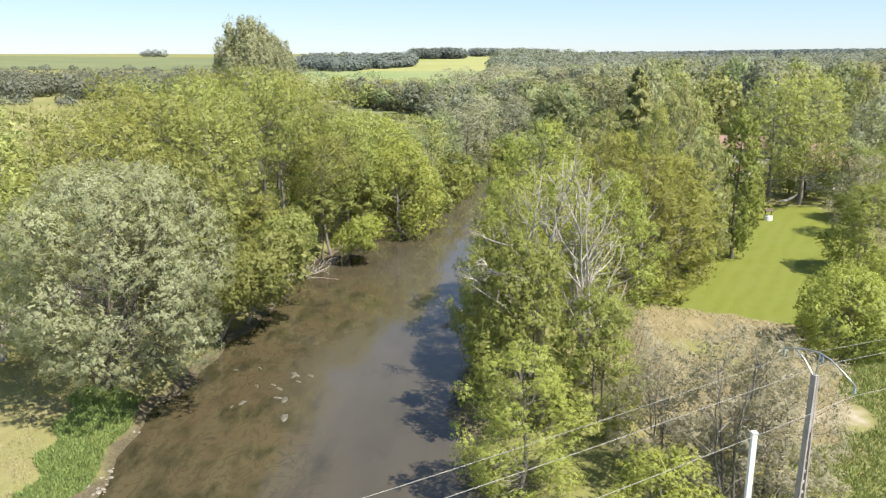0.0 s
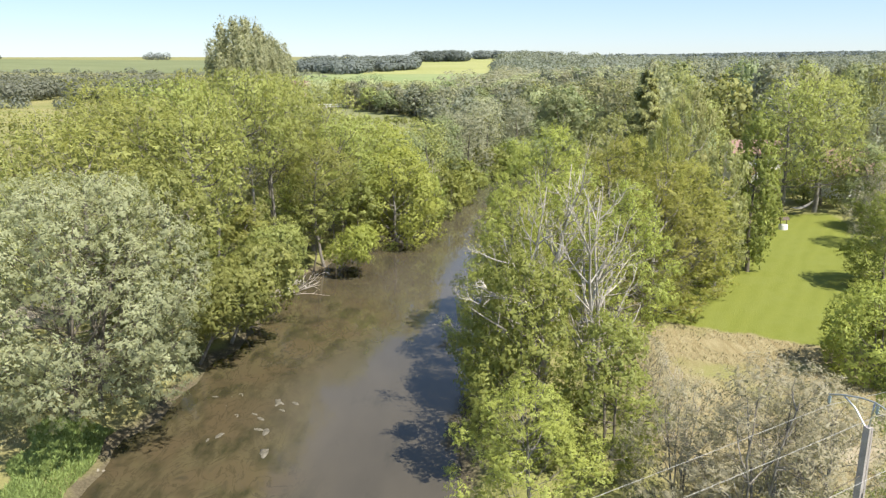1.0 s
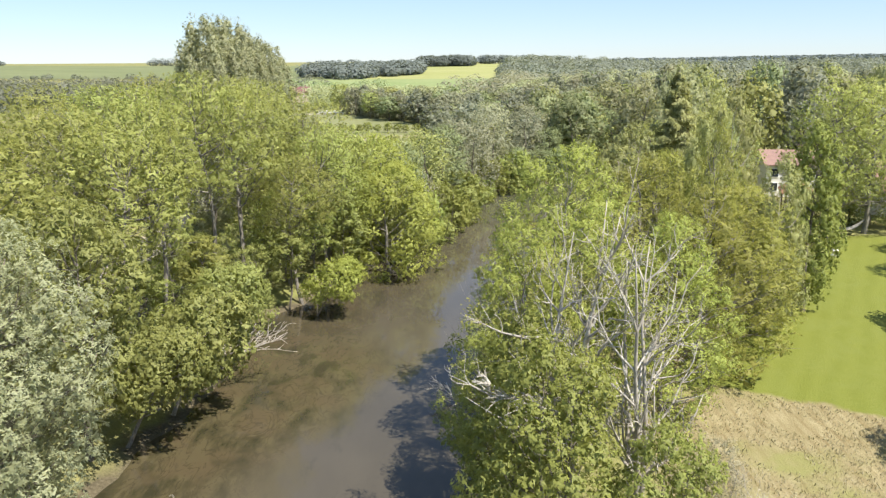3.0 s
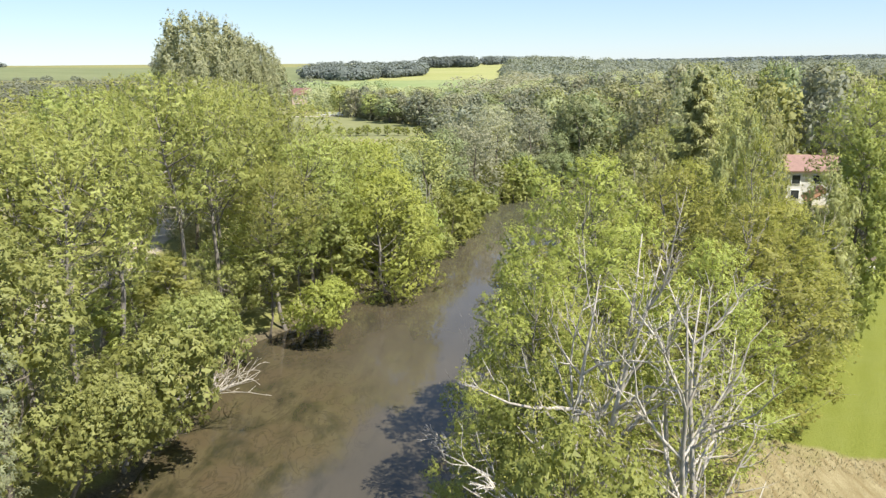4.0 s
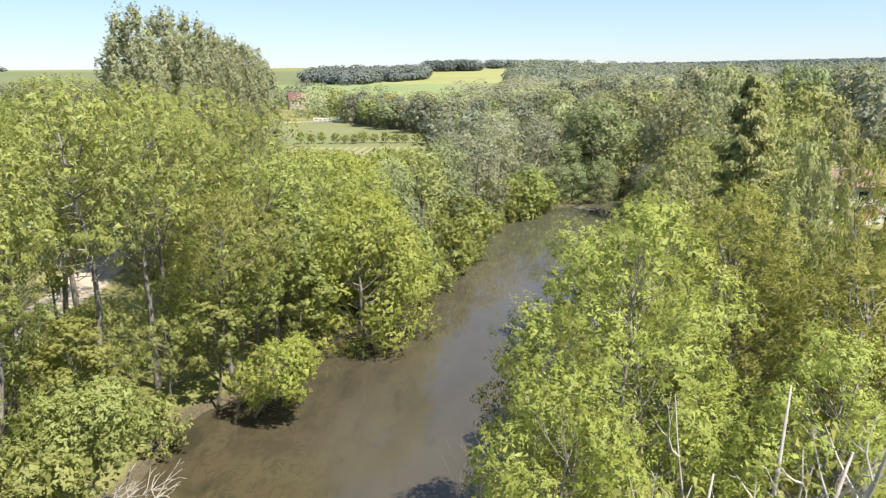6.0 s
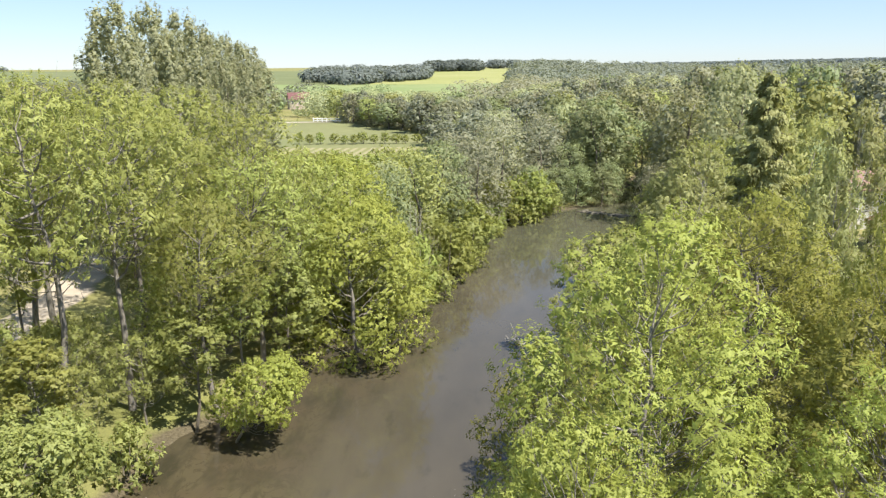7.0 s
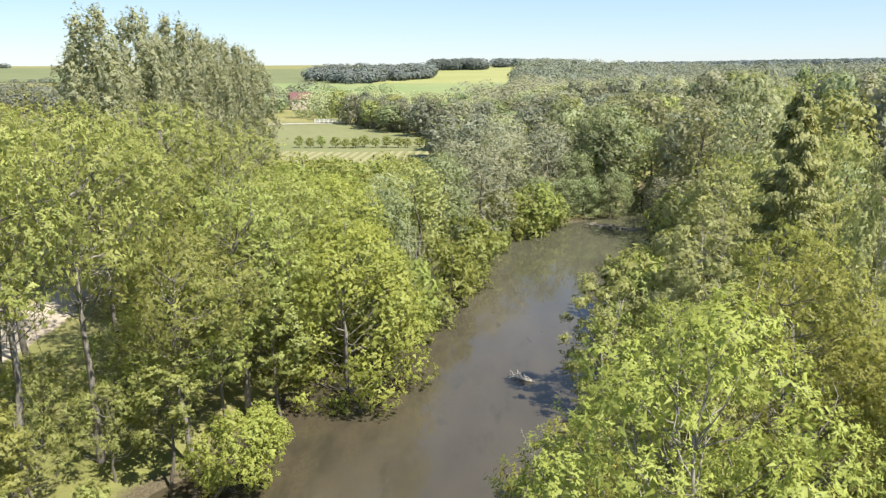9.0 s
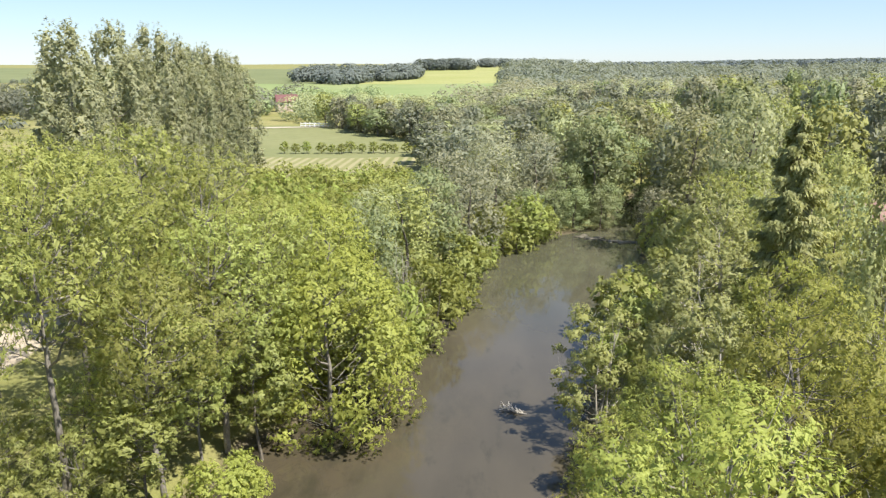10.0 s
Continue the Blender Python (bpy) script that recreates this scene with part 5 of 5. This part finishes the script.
def house(x, y, turn, w, d, eave, ridge, wall_mat, roof_mat, label, windows):
    root = tagged(new("house"), label, "house")
    root.matrix_world = pose(x, y, float(height(x, y)) - 0.1, 0, 0, turn)
    bm = bmesh.new()
    prof = [(-d / 2, 0), (d / 2, 0), (d / 2, eave), (0, ridge - 0.25), (-d / 2, eave)]
    rings = [[bm.verts.new((sx * w / 2, a, b)) for a, b in prof] for sx in (-1, 1)]
    for k in range(5):
        bm.faces.new((rings[0][k], rings[0][(k + 1) % 5], rings[1][(k + 1) % 5], rings[1][k]))
    bm.faces.new(rings[0])
    bm.faces.new(rings[1])
    bmesh.ops.recalc_face_normals(bm, faces=bm.faces)
    part("wall", bm, wall_mat, root)
    for sgn in (-1, 1):
        bm = bmesh.new()
        ov = 0.45
        slope = (ridge - eave) / (d / 2)
        a = (sgn * (d / 2 + ov), eave - slope * ov + 0.06)
        b = (0, ridge + 0.06)
        lo = [bm.verts.new((sx * (w / 2 + ov), a[0], a[1])) for sx in (-1, 1)] + [bm.verts.new((sx * (w / 2 + ov), b[0], b[1])) for sx in (1, -1)]
        f = bm.faces.new(lo)
        ex = bmesh.ops.extrude_face_region(bm, geom=[f])
        bmesh.ops.translate(bm, vec=(0, 0, 0.16), verts=[v for v in ex["geom"] if isinstance(v, bmesh.types.BMVert)])
        bmesh.ops.recalc_face_normals(bm, faces=bm.faces)
        part("roof", bm, roof_mat, root)
    for wx0, wz, sgn in windows:
        yy = sgn * (d / 2 + 0.03)
        fr = part("window", box(wx0 - 0.6, yy - 0.05, wz, wx0 + 0.6, yy + 0.05, wz + 1.3, 0.015), WHITE_PAINT, root)
        part("pane", box(wx0 - 0.5, yy + sgn * 0.055 - 0.01, wz + 0.1, wx0 + 0.5, yy + sgn * 0.055 + 0.01, wz + 1.2), PANE, fr)
    part("chimney", box(w * 0.25 - 0.3, -0.3, ridge - 0.6, w * 0.25 + 0.3, 0.3, ridge + 0.9, 0.02), TILE, root)
    return root


house(56.5, 112, 12, 9, 7, 3.6, 6.4, PLASTER, TILE, "white plastered house with a reddish tiled roof", ((-2.5, 1.0, -1), (0.5, 1.0, -1), (3.0, 1.0, -1)))
house(48.6, 126, -6, 7.0, 6.5, 4.6, 6.1, PLASTER, TILE, "white plastered house with a reddish tiled roof behind trees", ((-2.4, 2.8, -1), (0.2, 2.8, -1), (2.5, 2.8, -1), (-2.4, 0.8, -1)))
house(-70.6, 386, 20, 9, 7, 4.6, 7.2, rough_material("pink_plaster", (0.48, 0.36, 0.31), (0.62, 0.50, 0.44), 0.6, 8.0, 0.9, 0.2), rough_material("red_tiles", (0.115, 0.05, 0.048), (0.16, 0.072, 0.066), 0.8, 8.0, 0.85, 0.3), "pale pink house with a dark red roof across the valley", ((-3, 2.6, -1), (0, 2.6, -1), (3, 2.6, -1)))

pav = tagged(new("garden_shelter"), "open timber garden shelter with an orange tiled roof", "shelter")
pav.matrix_world = pose(44.6, 112.6, float(height(44.6, 112.6)), 0, 0, 74)
for sx in (-1, 1):
    for sy in (-1, 1):
        part("post", box(sx * 2.0 - 0.12, sy * 1.5 - 0.12, 0, sx * 2.0 + 0.12, sy * 1.5 + 0.12, 2.5, 0.02), DARK_WOOD, pav)
for sgn in (-1, 1):
    bm = bmesh.new()
    f = bm.faces.new([bm.verts.new(c) for c in ((-2.5, sgn * 2.0, 2.35), (2.5, sgn * 2.0, 2.35), (2.5, 0, 3.7), (-2.5, 0, 3.7))])
    ex = bmesh.ops.extrude_face_region(bm, geom=[f])
    bmesh.ops.translate(bm, vec=(0, 0, 0.14), verts=[v for v in ex["geom"] if isinstance(v, bmesh.types.BMVert)])
    bmesh.ops.recalc_face_normals(bm, faces=bm.faces)
    part("roof", bm, ORANGE_TILE, pav)

# garden pieces on the lawn
well = tagged(new("garden_well"), "small white garden well with a dark canopy on the lawn", "well")
well.matrix_world = pose(38.1, 88.8, float(height(38.1, 88.8)), 0, 0, 15) @ Matrix.Scale(0.72, 4)
bm = bmesh.new()
bmesh.ops.create_cone(bm, cap_ends=True, segments=16, radius1=0.7, radius2=0.66, depth=0.75, matrix=Matrix.Translation((0, 0, 0.37)))
part("basin", bm, PLASTER, well)
for sx in (-1, 1):
    part("post", box(sx * 0.55 - 0.05, -0.05, 0.7, sx * 0.55 + 0.05, 0.05, 1.55, 0.01), DARK_WOOD, well)
bm = bmesh.new()
for sgn in (-1, 1):
    bm.faces.new([bm.verts.new(c) for c in ((-0.75, sgn * 0.5, 1.5), (0.75, sgn * 0.5, 1.5), (0.75, 0, 1.9), (-0.75, 0, 1.9))])
ex = bmesh.ops.extrude_face_region(bm, geom=list(bm.faces))
bmesh.ops.translate(bm, vec=(0, 0, 0.06), verts=[v for v in ex["geom"] if isinstance(v, bmesh.types.BMVert)])
bmesh.ops.recalc_face_normals(bm, faces=bm.faces)
part("canopy", bm, DARK_WOOD, well)

ham = tagged(new("hammock"), "faded grey hammock slung between two lawn trees", "hammock")
ham.location = (41.2, 96.8, 0)
t = np.linspace(0, 1, 17)
bm = bmesh.new()
rows = []
for k in t:
    c = np.array([4.8 * k, 1.6 * k, 2.7 - 1.5 * 4 * k * (1 - k) * 0.75])
    wdt = 0.05 + 0.5 * math.sin(math.pi * k)
    rows.append([bm.verts.new((c[0], c[1] + e * wdt, c[2] + 0.25 * e * e * wdt)) for e in (-1, -0.5, 0, 0.5, 1)])
for p, q in zip(rows, rows[1:]):
    for k in range(4):
        bm.faces.new((p[k], p[k + 1], q[k + 1], q[k]))
part("sling", bm, CLOTH, ham)

# orchard row and white fence across the meadow
V["fruit0"] = crown_plant("fruit_tree", LEAF["dark"], 301, h=3.6, r=1.5, base=0.28, lumps=16, leaves=600, size=0.3, per=6, clump=(0.3, 0.5), limbs=4, side=0, bare=0, trunk=0.03)
for i in range(13):
    plant(V["fruit0"], -36.5 + 2.55 * i + rng.normal() * 0.3, 223 + rng.normal() * 0.6, rng.uniform(2.0, 3.0), rng.uniform(1.0, 1.5), "small round fruit tree in an orchard row", name="fruit_tree", group="orchard row")
fence = tagged(new("fence"), "white painted rail fence at the meadow's far edge", "fence")
fence.location = (-48, 300, float(height(-48, 300)))
for i in range(9):
    part("post", box(i * 1.5 - 0.12, -0.12, 0, i * 1.5 + 0.12, 0.12, 1.5, 0.02), WHITE_PAINT, fence)
for z in (0.5, 1.1):
    part("rail", box(-0.2, -0.2, z, 12.2, -0.13, z + 0.22, 0.01), WHITE_PAINT, fence)


# ---- grass ----
rng = np.random.default_rng(24)
def blades(name, n, area, keep, leaf, h, label, width=0.1, clump=1.0):
    """Standing blades, each a bent pointed quad."""
    x0, y0, x1, y1 = area
    x, y = rng.uniform(x0, x1, n), rng.uniform(y0, y1, n)
    ok = keep(x, y)
    x, y = x[ok], y[ok]
    m = len(x)
    z = height(x, y)
    a = rng.uniform(0, 2 * math.pi, m)
    hh = h * rng.uniform(0.5, 1.3, m)
    side = np.stack([np.cos(a), np.sin(a), np.zeros(m)], -1)
    lean = np.stack([rng.normal(size=m) * 0.35, rng.normal(size=m) * 0.35, np.ones(m)], -1)
    foot = np.stack([x, y, z - 0.03], -1)
    co = np.empty((m, 4, 3))
    co[:, 0] = foot - side * width * 0.5
    co[:, 1] = foot + side * width * 0.5
    co[:, 2] = foot + lean * (hh * 0.6)[:, None] + side * width * 0.35
    co[:, 3] = foot + lean * hh[:, None] + np.stack([rng.normal(size=m) * 0.15, rng.normal(size=m) * 0.15, np.zeros(m)], -1) * hh[:, None]
    bmsh = bpy.data.meshes.new(name)
    bmsh.vertices.add(4 * m)
    bmsh.vertices.foreach_set("co", co.reshape(-1).astype(np.float32))
    bmsh.loops.add(4 * m)
    bmsh.loops.foreach_set("vertex_index", np.arange(4 * m, dtype=np.int32))
    bmsh.polygons.add(m)
    bmsh.polygons.foreach_set("loop_start", np.arange(0, 4 * m, 4, dtype=np.int32))
    bmsh.update(calc_edges=True)
    bmsh.materials.append(leaf)
    tagged(new(name, bmsh), label, "grass", kind="stuff")


blades("reed_bed", 80000, (-22, 27, -14.5, 42), lambda x, y: (bank(x, y) > 0.7) & (x + 0.35 * np.sin(y * 1.9) > -18.6 - (y - 30) * 0.22) & (y > 28.2 + 0.8 * np.sin(x * 1.4)), LEAF["reed"], 0.24, "bright green reed bed on the river bank", 0.042)
blades("tall_grass", 30000, (-32, 27, -17, 46), lambda x, y: (x < -18.6 - (y - 30) * 0.22) & (np.hypot((x + 24) / 8, (y - 36.5) / 10) + 0.1 * np.sin(x * 2 + y) < 1) & (np.sin(x * 1.3) * np.sin(y * 1.1 + x) > -0.2), LEAF["straw"], 0.13, "dry straw-coloured grass on the bank", 0.03)
blades("hay_grass", 26000, (9, 33, 28, 64), lambda x, y: (hay_mask(x, y) > 0.45) & (lawn_mask(x, y) < 0.4) & (np.sin(x * 0.9 + y * 0.3) * np.sin(y * 0.8) > -0.5), LEAF["straw"], 0.16, "dry pale meadow grass", 0.05)
blades("weeds", 76000, (15, 20, 37, 50), lambda x, y: (hay_mask(x, y) < 0.9) & (soil_mask(x, y) < 0.4) & (np.hypot((x - 26.0) / 10.5, (y - 35) / 13.5) + 0.14 * np.sin(x * 1.7 + y) + 0.12 * np.sin(y * 2.3 - x) < 1), LEAF["reed"], 0.28, "rank green weeds beside the utility pole", 0.06)
